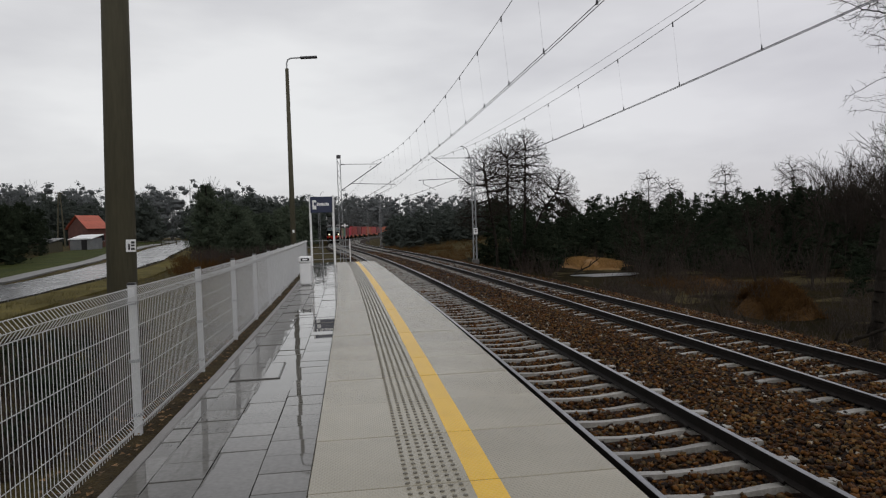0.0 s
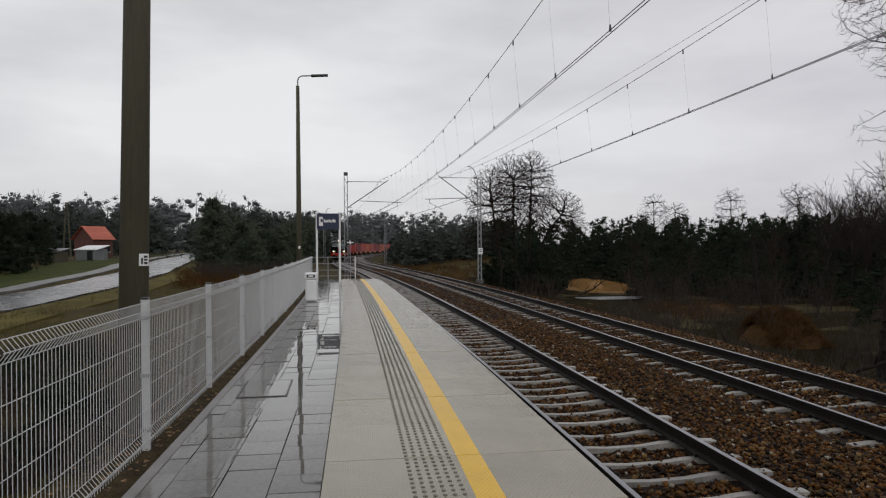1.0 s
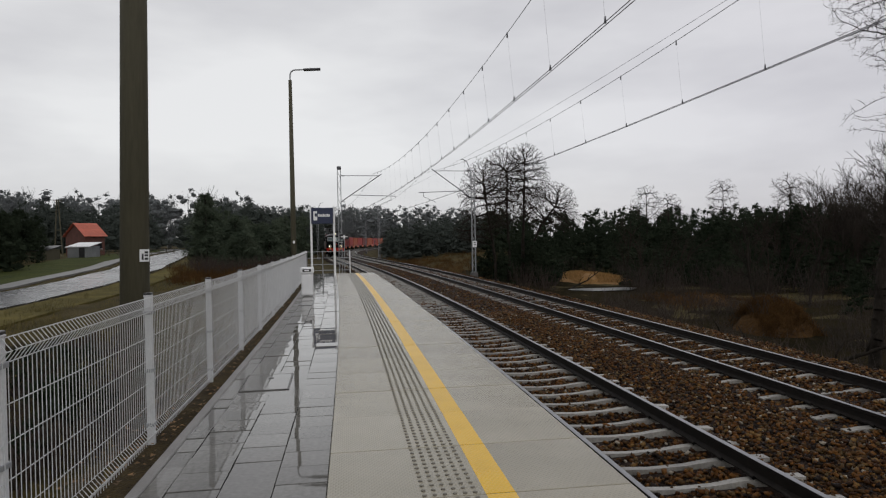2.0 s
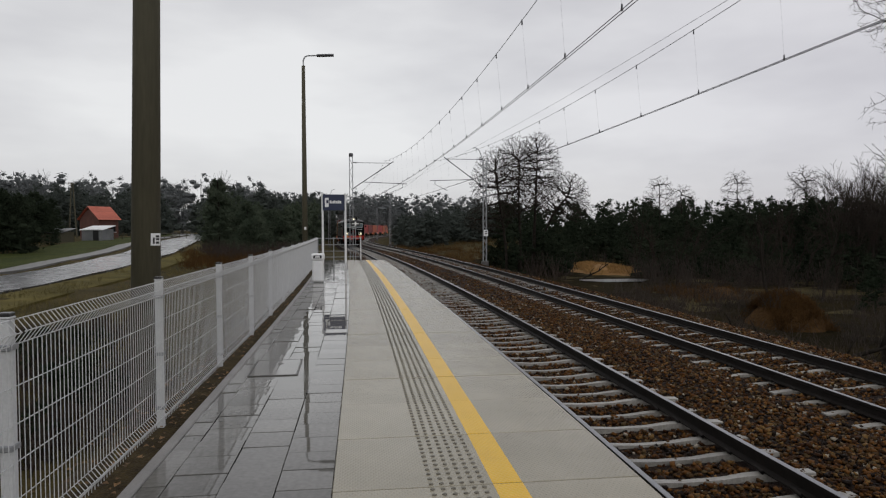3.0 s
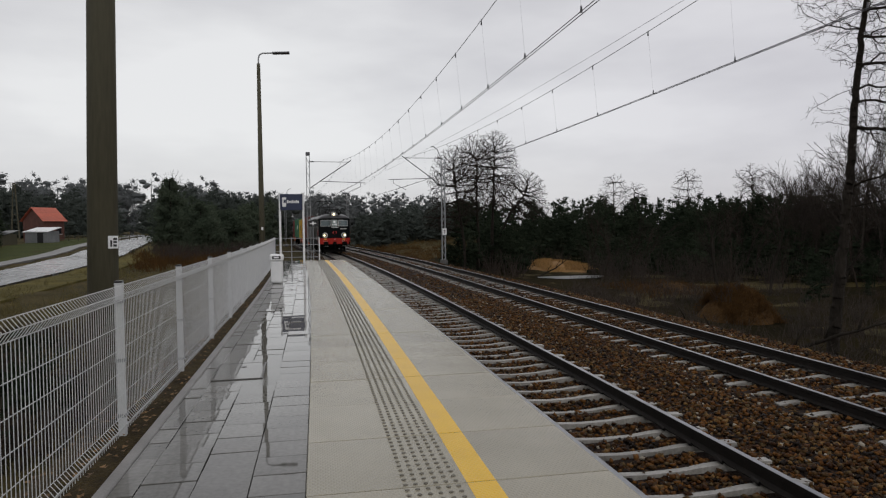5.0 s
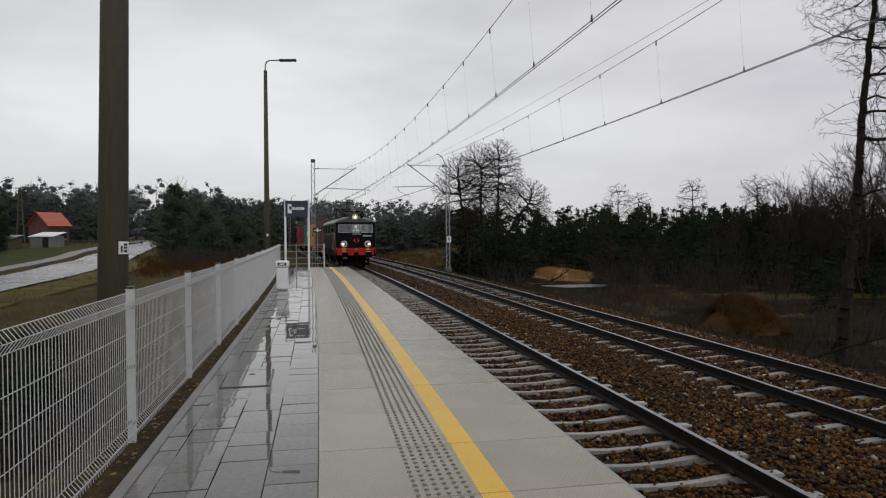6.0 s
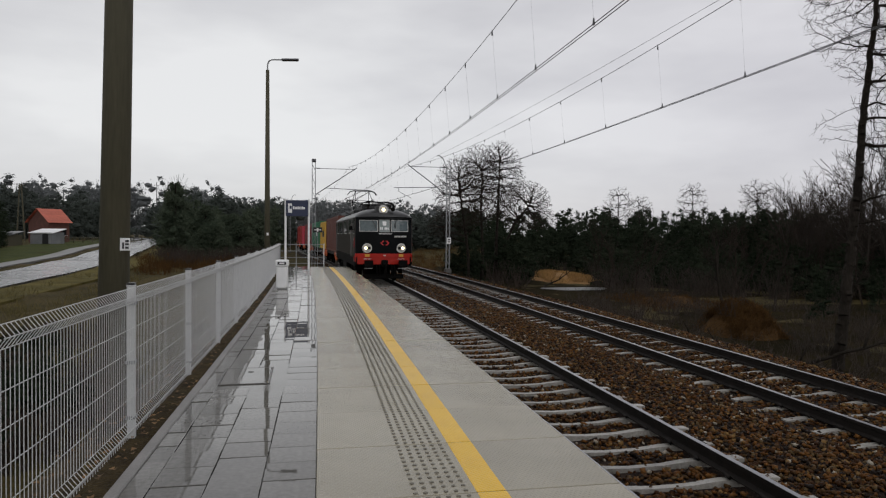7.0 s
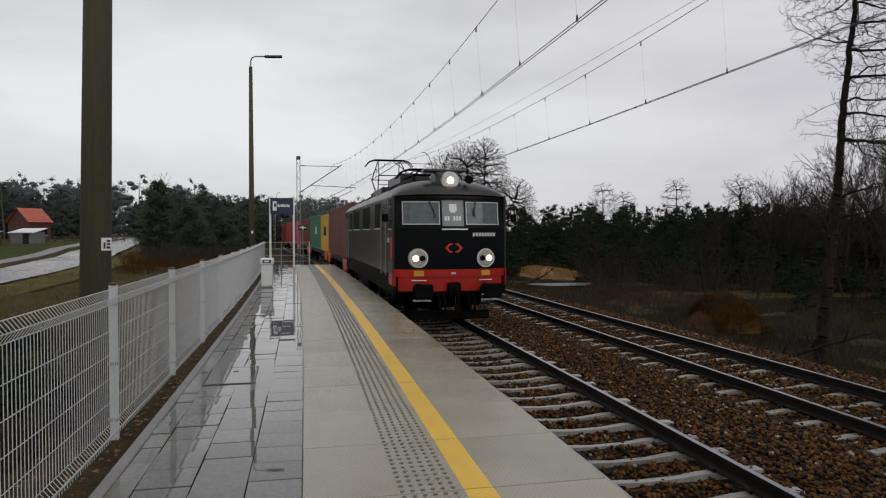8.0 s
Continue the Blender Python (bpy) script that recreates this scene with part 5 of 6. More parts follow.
M["sidered"] = surface("red_side_plate", (0.42, 0.012, 0.016), (0.58, 0.022, 0.026), 0.4, scale=3, fine=30, bump=0.02)

LENGTH = 15.9


def front_y(x, z):
    """How far back the cab front lies at a place across and up."""
    return 0.62 + 0.30 * (abs(x) / 1.45) ** 2.2 + max(0.0, z - 2.65) * 0.16


def front_grid(x0, x1, z0, z1, nx, nz, lift, thick=0.03):
    """A panel that follows the cab front, lift metres proud of it."""
    v, f = [], []
    for layer in (0, 1):
        for i in range(nx + 1):
            for j in range(nz + 1):
                x, z = x0 + (x1 - x0) * i / nx, z0 + (z1 - z0) * j / nz
                v.append((x, front_y(x, z) - lift + layer * thick, z))
    k, n = nz + 1, (nx + 1) * (nz + 1)
    for i in range(nx):
        for j in range(nz):
            a = i * k + j
            f.append((a, a + k, a + k + 1, a + 1))
            f.append((n + a, n + a + 1, n + a + k + 1, n + a + k))
    rim = [i * k for i in range(nx + 1)] + [nx * k + j for j in range(1, k)] + [i * k + nz for i in range(nx - 1, -1, -1)] + [j for j in range(nz - 1, 0, -1)]
    for a, b in zip(rim, rim[1:] + rim[:1]):
        f.append((a, n + a, n + b, b))
    return v, f


def roof_z(x, y):
    """The roof's arch; it droops towards the cab front."""
    side = min(1.0, abs(x) / 1.47)
    u = min(1.0, max(0.0, (y - 0.56) / 1.25))
    return 3.38 + 0.50 * (1 - side ** 2.6) ** 0.55 * (0.12 + 0.88 * (1 - (1 - u) ** 2) ** 0.5)


def locomotive():
    ob = thing("locomotive", "black and grey electric locomotive with a red buffer beam", "locomotive")
    # cab front: black panel between openings for the windows
    wins = ((-1.24, -0.36, 2.70, 3.24), (-0.26, 0.26, 2.66, 3.27), (0.36, 1.24, 2.70, 3.24))
    v, f = front_grid(-1.45, 1.45, 1.50, 3.42, 24, 14, 0.0, 0.05)
    link_mesh("cab_front", v, f, M["locoblack"], ob, "glossy black cab front", smooth=False)
    for i, (a, b, c, d) in enumerate(wins):
        v, f = front_grid(a, b, c, d, 6, 4, 0.012, 0.01)
        pane = link_mesh("windscreen", v, f, M["card"] if i == 1 else M["cabglass"], ob, "crew number card behind glass" if i == 1 else "cab windscreen")
        e = 0.022
        for q in ((a - e, b + e, d, d + e), (a - e, b + e, c - e, c), (a - e, a, c, d), (b, b + e, c, d)):
            v, f = front_grid(*q, 6, 1, 0.022, 0.03)
            link_mesh("window_frame", v, f, M["trim"] if i != 1 else M["kerb"], pane)
        if i != 1:
            s = -1 if i == 0 else 1
            bm = bmesh.new()
            xa, xb = (-0.62, -0.48) if i == 0 else (0.62, 0.56)
            tube(bm, (xa, front_y(xa, 3.28) - 0.05, 3.30), (xb, front_y(xb, 2.95) - 0.05, 2.95), 0.012, sides=6)
            tube(bm, (xb - 0.02, front_y(xb, 3.05) - 0.06, 3.10), (xb + 0.02, front_y(xb, 2.78) - 0.06, 2.86), 0.02, sides=6)
            part("wiper", bm, M["black"], pane)
    # crest and number marks on the card
    for z0, z1, w in ((3.02, 3.20, 0.20), (2.98, 3.02, 0.13)):
        v, f = front_grid(-w / 2, w / 2, z0, z1, 2, 1, 0.020, 0.008)
        link_mesh("crest", v, f, M["white"], ob)
    for k in range(6):
        if k != 2:
            v, f = front_grid(-0.22 + k * 0.075, -0.168 + k * 0.075, 2.78, 2.89, 1, 1, 0.020, 0.008)
            link_mesh("number_mark", v, f, M["white"], ob)
    for k in range(8):
        v, f = front_grid(0.52 + k * 0.082, 0.582 + k * 0.082, 2.385, 2.475, 1, 1, 0.010, 0.02)
        link_mesh("number_mark", v, f, M["trim"], ob)
    v, f = front_grid(-0.29, 0.38, 2.545, 2.58, 6, 1, 0.02, 0.03)
    link_mesh("handrail", v, f, M["white"], ob)
    # red emblem of two facing brackets
    em = [(0.035, 0.115), (0.10, 0.115), (0.2, 0.0), (0.10, -0.115), (0.035, -0.115)]
    v, f = [], []
    for side in (-1, 1):
        start = len(v)
        for x, z in em:
            for scale, lift in ((1.0, 0.02), (0.70, 0.02), (1.0, 0.0), (0.70, 0.0)):
                px, pz = 0.02 + side * (max(x * scale, 0.035) if x > 0.035 else x) * 1.15, 2.09 + z * scale
                v.append((px, front_y(px, pz) - lift, pz))
        for k in range(4):
            a, b = start + k * 4, start + (k + 1) * 4
            f += [(a, b, b + 1, a + 1), (a, a + 2, b + 2, b), (a + 1, b + 1, b + 3, a + 3)]
        for a in (start, start + 16):
            f.append((a, a + 1, a + 3, a + 2))
    link_mesh("emblem", v, f, M["sidered"], ob, "red outlined emblem")
    # red buffer beam
    v, f = front_grid(-1.47, 1.47, 1.36, 1.55, 16, 2, 0.03, 0.08)
    link_mesh("red_band", v, f, M["locored"], ob, "red waist band")
    v, f = front_grid(-1.36, 1.36, 1.00, 1.36, 16, 3, 0.0, 0.12)
    link_mesh("buffer_beam", v, f, M["locored"], ob, "red buffer beam")
    for x in (-0.87, 0.87):
        lamp_ob = new("headlamp")
        lamp_ob.parent = ob
        lamp_ob.matrix_basis = pose(x, front_y(x, 1.83), 1.83)
        tagged(lamp_ob, "round headlamp with one lit bulb")
        part("rim", tube(bmesh.new(), (0, 0.06, 0), (0, -0.055, 0), 0.26, 0.235, 28), M["trim"], lamp_ob)
        part("face", tube(bmesh.new(), (0, -0.04, 0), (0, -0.062, 0), 0.20, 0.195, 24), M["lens"], lamp_ob)
        s = 1 if x > 0 else -1
        part("bulb", tube(bmesh.new(), (0.085 * s, -0.05, 0), (0.085 * s, -0.078, 0), 0.082, 0.07, 20), M["lit"], lamp_ob, "lit yellow bulb")
        part("marker_lamp", tube(bmesh.new(), (-0.088 * s, -0.05, 0), (-0.088 * s, -0.076, 0), 0.078, 0.07, 18), M["under"], lamp_ob, "dark unlit marker lamp")
        v, f = front_grid(x - 0.12, x + 0.12, 1.385, 1.52, 2, 1, 0.045, 0.03)
        link_mesh("plate", v, f, M["yellowplate"], ob, "amber plate")
        v, f = front_grid(x - 0.18, x + 0.18, 1.265, 1.285, 2, 1, 0.06, 0.03)
        link_mesh("step_edge", v, f, M["white"], ob)
        buffer = new("buffer")
        buffer.parent = ob
        buffer.matrix_basis = pose(x, 0, 1.05)
        part("head", block(bmesh.new(), (0.46, 0.07, 0.36), Matrix.Translation((0, 0.04, 0)), 0.05, 3), M["under"], buffer, "dark buffer head")
        part("barrel", tube(bmesh.new(), (0, 0.05, 0), (0, 0.75, 0), 0.11, 0.15, 16), M["under"], buffer)
        part("step", block(bmesh.new(), (0.42, 0.22, 0.025), Matrix.Translation((0, 0.28, -0.24)), 0.004), M["trim"], buffer)
    v, f = front_grid(-0.06, 0.06, 1.43, 1.475, 1, 1, 0.045, 0.03)
    link_mesh("maker_plate", v, f, M["trim"], ob)
    # coupling, hoses, plough
    bm = bmesh.new()
    block(bm, (0.32, 0.30, 0.36), Matrix.Translation((0, 0.55, 1.05)), 0.04)
    tube(bm, (0, 0.5, 1.05), (0, 0.12, 1.02), 0.06, 0.045, 10)
    tube(bm, (0, 0.12, 1.02), (0, 0.12, 0.62), 0.045, sides=8)
    block(bm, (0.16, 0.10, 0.22), Matrix.Translation((0, 0.14, 0.62)), 0.03)
    part("coupling", bm, M["under"], ob)
    for x in (-0.42, -0.28, 0.34, 0.48):
        bm = bmesh.new()
        pts = [(x, 0.55, 0.95), (x, 0.36, 0.86), (x, 0.30, 0.62), (x * 0.94, 0.42, 0.44)]
        for a, b in zip(pts, pts[1:]):
            tube(bm, a, b, 0.03, sides=8)
        part("brake_hose", bm, M["under"], ob)
    bm = bmesh.new()
    block(bm, (2.1, 0.06, 0.24), pose(0, 0.98, 0.36, -8), 0.02)
    part("rail_guard", bm, M["under"], ob)
    # body sides
    for side in (-1, 1):
        x = 1.47 * side
        sill = [(0.95, 0.93), (LENGTH - 0.95, 0.93)]
        bm = bmesh.new()
        block(bm, (0.06, LENGTH - 1.86, 2.0), Matrix.Translation((x, LENGTH / 2, 2.42)), 0.015)
        wall = part("side_wall", bm, M["locogrey"], ob, "grimy grey body side")
        part("lower_side", block(bmesh.new(), (0.05, LENGTH - 1.9, 0.55), Matrix.Translation((x * 0.985, LENGTH / 2, 1.17)), 0.012), M["under"], ob, "black lower body side")
        for y, w, z, h in ((1.32, 0.50, 2.98, 0.80), (3.7, 1.35, 2.96, 0.72), (6.7, 2.1, 2.96, 0.72), (10.0, 2.1, 2.96, 0.72), (12.4, 1.2, 2.96, 0.72), (14.6, 0.5, 2.98, 0.80)):
            pane = part("side_window", block(bmesh.new(), (0.03, w, h), Matrix.Translation((x + 0.025 * side, y, z)), 0.006), M["glass"], wall)
            part("sill", block(bmesh.new(), (0.05, w + 0.06, 0.03), Matrix.Translation((x + 0.035 * side, y, z - h / 2 - 0.02)), 0.004), M["trim"], wall)
        for y in (2.25, 13.65):
            part("cab_door", block(bmesh.new(), (0.03, 0.72, 1.95), Matrix.Translation((x + 0.022 * side, y, 2.36)), 0.01), M["locogrey"], wall, "grey cab door")
            part("door_window", block(bmesh.new(), (0.03, 0.46, 0.62), Matrix.Translation((x + 0.032 * side, y, 2.95)), 0.006), M["glass"], wall)
            for dy in (-0.46, 0.46):
                part("grab_rail", tube(bmesh.new(), (x + 0.075 * side, y + dy, 1.35), (x + 0.075 * side, y + dy, 3.1), 0.016, sides=8), M["kerb"], wall)
        part("red_plate", block(bmesh.new(), (0.02, 0.22, 0.52), Matrix.Translation((x + 0.03 * side, 1.1, 2.1)), 0.003), M["sidered"], wall, "red side plate")
        part("side_number", block(bmesh.new(), (0.02, 0.34, 0.12), Matrix.Translation((x + 0.03 * side, 1.62, 2.28)), 0.003), M["trim"], wall)
        part("red_corner", block(bmesh.new(), (0.04, 0.95, 0.42), Matrix.Translation((x * 0.99, 1.3, 1.33)), 0.01), M["locored"], ob, "red corner panel")
        bm = bmesh.new()
        tube(bm, (x * 1.0, 1.0, 2.75), (x * 1.12, 0.9, 2.8), 0.015, sides=6)
        block(bm, (0.16, 0.05, 0.2), Matrix.Translation((x * 1.15, 0.88, 2.85)), 0.02)
        part("mirror", bm, M["under"], ob)
    # back wall and floor
    part("rear_cab", block(bmesh.new(), (2.92, 0.1, 2.4), Matrix.Translation((0, LENGTH - 0.95, 2.2)), 0.03), M["locoblack"], ob)
    part("underframe", block(bmesh.new(), (2.7, LENGTH - 2.2, 0.35), Matrix.Translation((0, LENGTH / 2, 1.1)), 0.03), M["under"], ob)
    # corner posts between the front and the sides
    for side in (-1, 1):
        bm = bmesh.new()
        tube(bm, (1.42 * side, 0.97, 0.95), (1.42 * side, 1.06, 3.40), 0.075, 0.06, 12)
        part("corner_post", bm, M["locoblack"], ob)
    # roof
    ys = [0.56, 0.60, 0.68, 0.8, 1.0, 1.3, 1.7, 2.2, 4, 8, 12, LENGTH - 2.2, LENGTH - 1.3, LENGTH - 0.8]
    xs = np.sin(np.linspace(-np.pi / 2, np.pi / 2, 21)) * 1.5
    v, f = [], []
    for y in ys:
        for x in xs:
            yy = y + (front_y(x, 3.4) - 0.70) * max(0.0, 1 - (y - 0.56) / 1.6)
            v.append((float(x), float(yy), float(roof_z(x * 0.98, y if y < 8 else LENGTH - y))))
    for i in range(len(ys) - 1):
        for j in range(20):
            a = i * 21 + j
            f.append((a, a + 1, a + 22, a + 21))
    link_mesh("roof", v, f, M["roofgrey"], ob, "wet grey arched roof", smooth=True)
    v, f = front_grid(-1.47, 1.47, 3.34, 3.44, 18, 1, 0.06, 0.25)
    link_mesh("brow", v, f, M["locoblack"], ob, "black brow over the windscreens")
    for k in range(5):
        part("roof_rib", block(bmesh.new(), (0.6, 0.05, 0.05), pose(-1.12, 2.4 + 2.6 * k, 3.74, 0, -33, 0), 0.01), M["roofgrey"], ob)
    # roof headlamp
    top = new("roof_headlamp")
    top.parent = ob
    top.matrix_basis = pose(-0.04, 0.80, 3.80)
    tagged(top, "large round roof headlamp in a black housing")
    part("housing", block(bmesh.new(), (0.62, 0.75, 0.40), Matrix.Translation((-0.05, 0.42, 0.03)), 0.08, 3), M["black"], top)
    part("visor", block(bmesh.new(), (1.1, 0.45, 0.09), Matrix.Translation((-0.1, 0.35, 0.26)), 0.04, 2), M["black"], top)
    part("rim", tube(bmesh.new(), (0, 0.1, 0), (0, -0.04, 0), 0.245, 0.228, 28), M["trim"], top)
    part("face", tube(bmesh.new(), (0, 0, 0), (0, -0.05, 0), 0.195, 0.19, 24), M["lens"], top)
    part("bulb", tube(bmesh.new(), (0, -0.03, 0), (0, -0.065, 0), 0.10, 0.08, 18), M["lit"], top, "lit yellow bulb")
    bm = bmesh.new()
    tube(bm, (0.42, 0.95, 3.82), (0.42, 0.62, 3.82), 0.04, 0.11, 14)
    part("horn", bm, M["under"], ob)
    # roof boxes
    for x, y, w, l, h in ((-0.35, 5.2, 0.9, 2.6, 0.32), (0.2, 8.0, 0.7, 1.4, 0.38), (-0.9, 7.2, 0.35, 2.4, 0.3)):
        part("roof_box", block(bmesh.new(), (w, l, h), Matrix.Translation((x, y, 3.98 + h / 2 - 0.05 - 0.25 * (abs(x) > 0.8))), 0.04), M["roofgrey"], ob)

    def pantograph(y, up):
        p = new("pantograph")
        p.parent = ob
        p.matrix_basis = pose(0, y, 4.02)
        tagged(p, "raised pantograph" if up else "folded pantograph")
        h = 1.40 if up else 0.26
        bm = bmesh.new()
        for x in (-0.62, 0.62):
            tube(bm, (x, -0.9, 0.08), (x, 0.9, 0.08), 0.035, sides=6)
        for yy in (-0.9, 0.9):
            tube(bm, (-0.62, yy, 0.08), (0.62, yy, 0.08), 0.035, sides=6)
        part("base_frame", bm, M["under"], p)
        for x in (-0.6, 0.6):
            for yy in (-0.8, 0.8):
                part("insulator", tube(bmesh.new(), (x, yy, -0.1), (x, yy, 0.07), 0.06, 0.045, 10), M["rail"], p)
        bm = bmesh.new()
        knee = 1.15 if up else 1.3
        for s in (-1, 1):
            for x in (-0.5, 0.5):
                tube(bm, (x, 0.25 * s, 0.1), (x * 1.15, knee * s, h * 0.52), 0.024, sides=6)
                tube(bm, (x * 1.15, knee * s, h * 0.52), (x * 0.9, 0.10 * s, h), 0.02, sides=6)
            tube(bm, (-0.57, knee * s, h * 0.52), (0.57, knee * s, h * 0.52), 0.02, sides=6)
            tube(bm, (-0.57, knee * s, h * 0.52), (0.45, 0.1 * s, h), 0.014, sides=6)
        part("arms", bm, M["under"], p)
        bm = bmesh.new()
        for yy in (-0.17, 0.17):
            pts = [(-0.98, yy, h - 0.22), (-0.82, yy, h - 0.02), (-0.6, yy, h + 0.05), (0.6, yy, h + 0.05), (0.82, yy, h - 0.02), (0.98, yy, h - 0.22)]
            for a, b in zip(pts, pts[1:]):
                tube(bm, a, b, 0.024, sides=6)
        part("contact_head", bm, M["under"], p)

    pantograph(3.6, False)
    pantograph(11.6, True)
    # bogies
    for yb in (4.0, LENGTH - 4.0):
        bogie = new("bogie")
        bogie.parent = ob
        bogie.matrix_basis = pose(0, yb, 0)
        for side in (-1, 1):
            part("side_frame", block(bmesh.new(), (0.14, 4.1, 0.32), Matrix.Translation((1.08 * side, 0, 0.68)), 0.04), M["under"], bogie)
            for dy in (-1.52, 1.52):
                part("wheel", tube(bmesh.new(), (0.70 * side, dy, 0.632), (0.84 * side, dy, 0.632), 0.625, 0.61, 28), M["under"], bogie)
                part("axle_box", block(bmesh.new(), (0.2, 0.42, 0.4), Matrix.Translation((1.12 * side, dy, 0.63)), 0.05), M["under"], bogie)
                part("coil_spring", tube(bmesh.new(), (1.12 * side, dy + 0.5, 0.55), (1.12 * side, dy + 0.5, 1.0), 0.09, sides=12), M["under"], bogie)
        part("axles", tube(bmesh.new(), (-1.1, 1.52, 0.63), (1.1, 1.52, 0.63), 0.09, sides=10), M["under"], bogie)
        part("traction_motor", block(bmesh.new(), (1.3, 2.2, 0.6), Matrix.Translation((0, 0, 0.62)), 0.08), M["under"], bogie)
        part("sandbox", block(bmesh.new(), (0.3, 0.35, 0.4), Matrix.Translation((-1.25, -2.3, 0.85)), 0.04), M["under"], bogie)
    for x in (-1.2, 1.2):
        part("battery_box", block(bmesh.new(), (0.45, 2.4, 0.6), Matrix.Translation((x, LENGTH / 2, 0.75)), 0.05), M["under"], ob)
        for k in range(3):
            part("footstep", block(bmesh.new(), (0.22, 0.45, 0.04), Matrix.Translation((x * 1.1, 2.25, 0.5 + 0.3 * k)), 0.008), M["under"], ob)
    return ob


M["orange"] = surface("orange_wagon_paint", (0.55, 0.085, 0.012), (0.75, 0.14, 0.02), 0.4, scale=1.5, fine=25, bump=0.05)
PAINTS = {"brown": ((0.085, 0.022, 0.013), (0.14, 0.036, 0.021)), "yellow": ((0.50, 0.28, 0.02), (0.62, 0.36, 0.04)), "green": ((0.015, 0.13, 0.065), (0.03, 0.19, 0.095)),
          "red": ((0.26, 0.022, 0.018), (0.38, 0.035, 0.028)), "darkred": ((0.13, 0.014, 0.014), (0.20, 0.024, 0.022)), "rose": ((0.48, 0.03, 0.06), (0.62, 0.05, 0.09)), "rust": ((0.30, 0.06, 0.02), (0.42, 0.09, 0.03))}
for k, (a, b) in PAINTS.items():
    M["box_" + k] = surface("container_paint_" + k, a, b, 0.5, scale=1.0, fine=20, bump=0.05, stretch=(1, 1, 0.4))
WORDS = {"brown": "brown-red", "yellow": "yellow", "green": "green", "red": "red", "darkred": "dark red", "rose": "bright rose-red", "rust": "orange-brown"}
DECK = 1.18
box_meshes = {}


def container(colour, length, m, marks):
    """A shipping container with corrugated walls; its near end at y = 0."""
    ob = thing("shipping_container", "%s corrugated steel shipping container on a flat wagon" % WORDS[colour], "shipping container", "containers", m)
    w, h = 2.438, 2.75 if length > 8 else 2.59
    key = (length, h)
    if key not in box_meshes:
        v, f = [], []
        n = int(length / 0.14)
        path = [(k * length / n, 0.0 if (k // 2) % 2 else 0.036) for k in range(n + 1)]
        for side in (-1, 1):
            for y, d in path:
                for z in (0.12, h - 0.08):
                    v.append((side * (w / 2 - d), y, z))
        k = (n + 1) * 2
        for s in (0, 1):
            f += [(s * k + 2 * i, s * k + 2 * i + 2, s * k + 2 * i + 3, s * k + 2 * i + 1) for i in range(n)]
        c = len(v)
        v += [(-w / 2 + 0.04, 0.03, 0.1), (w / 2 - 0.04, 0.03, 0.1), (w / 2 - 0.04, 0.03, h - 0.05), (-w / 2 + 0.04, 0.03, h - 0.05)]
        v += [(-w / 2 + 0.04, length - 0.03, 0.1), (w / 2 - 0.04, length - 0.03, 0.1), (w / 2 - 0.04, length - 0.03, h - 0.05), (-w / 2 + 0.04, length - 0.03, h - 0.05)]
        f += [(c, c + 1, c + 2, c + 3), (c + 4, c + 7, c + 6, c + 5), (c + 3, c + 2, c + 6, c + 7), (c, c + 4, c + 5, c + 1)]
        walls = (v, f)
        bm = bmesh.new()
        for x in (-1, 1):
            for z, t in ((0.07, 0.14), (h - 0.05, 0.1)):
                block(bm, (0.08, length, t), Matrix.Translation((x * (w / 2 - 0.02), length / 2, z)))
            for y in (0.06, length - 0.06):
                block(bm, (0.14, 0.14, h), Matrix.Translation((x * (w / 2 - 0.05), y, h / 2)))
        for y in (0.05, length - 0.05):
            for z in (0.07, h - 0.05):
                block(bm, (w, 0.1, 0.12), Matrix.Translation((0, y, z)))
        fm = bpy.data.meshes.new("frame")
        bm.to_mesh(fm)
        bm.free()
        box_meshes[key] = (walls, fm)
    walls, fm = box_meshes[key]
    link_mesh("shell", *walls, M["box_" + colour], ob)
    fr = fm.copy()
    fr.materials.append(M["box_" + colour])
    o = new("frame", fr)
    o.parent = ob
    for x in (-0.7, -0.25, 0.25, 0.7):
        part("lock_rod", tube(bmesh.new(), (x, -0.005, 0.15), (x, -0.005, h - 0.12), 0.02, sides=6), M["steel"], ob)
    if marks:
        for k in range(4):
            part("lettering", block(bmesh.new(), (0.012, 0.36, 0.62), Matrix.Translation((-w / 2 - 0.005, length * 0.35 + 0.5 * k, h * 0.55))), M["white"] if colour != "yellow" else M["black"], ob)
    return ob


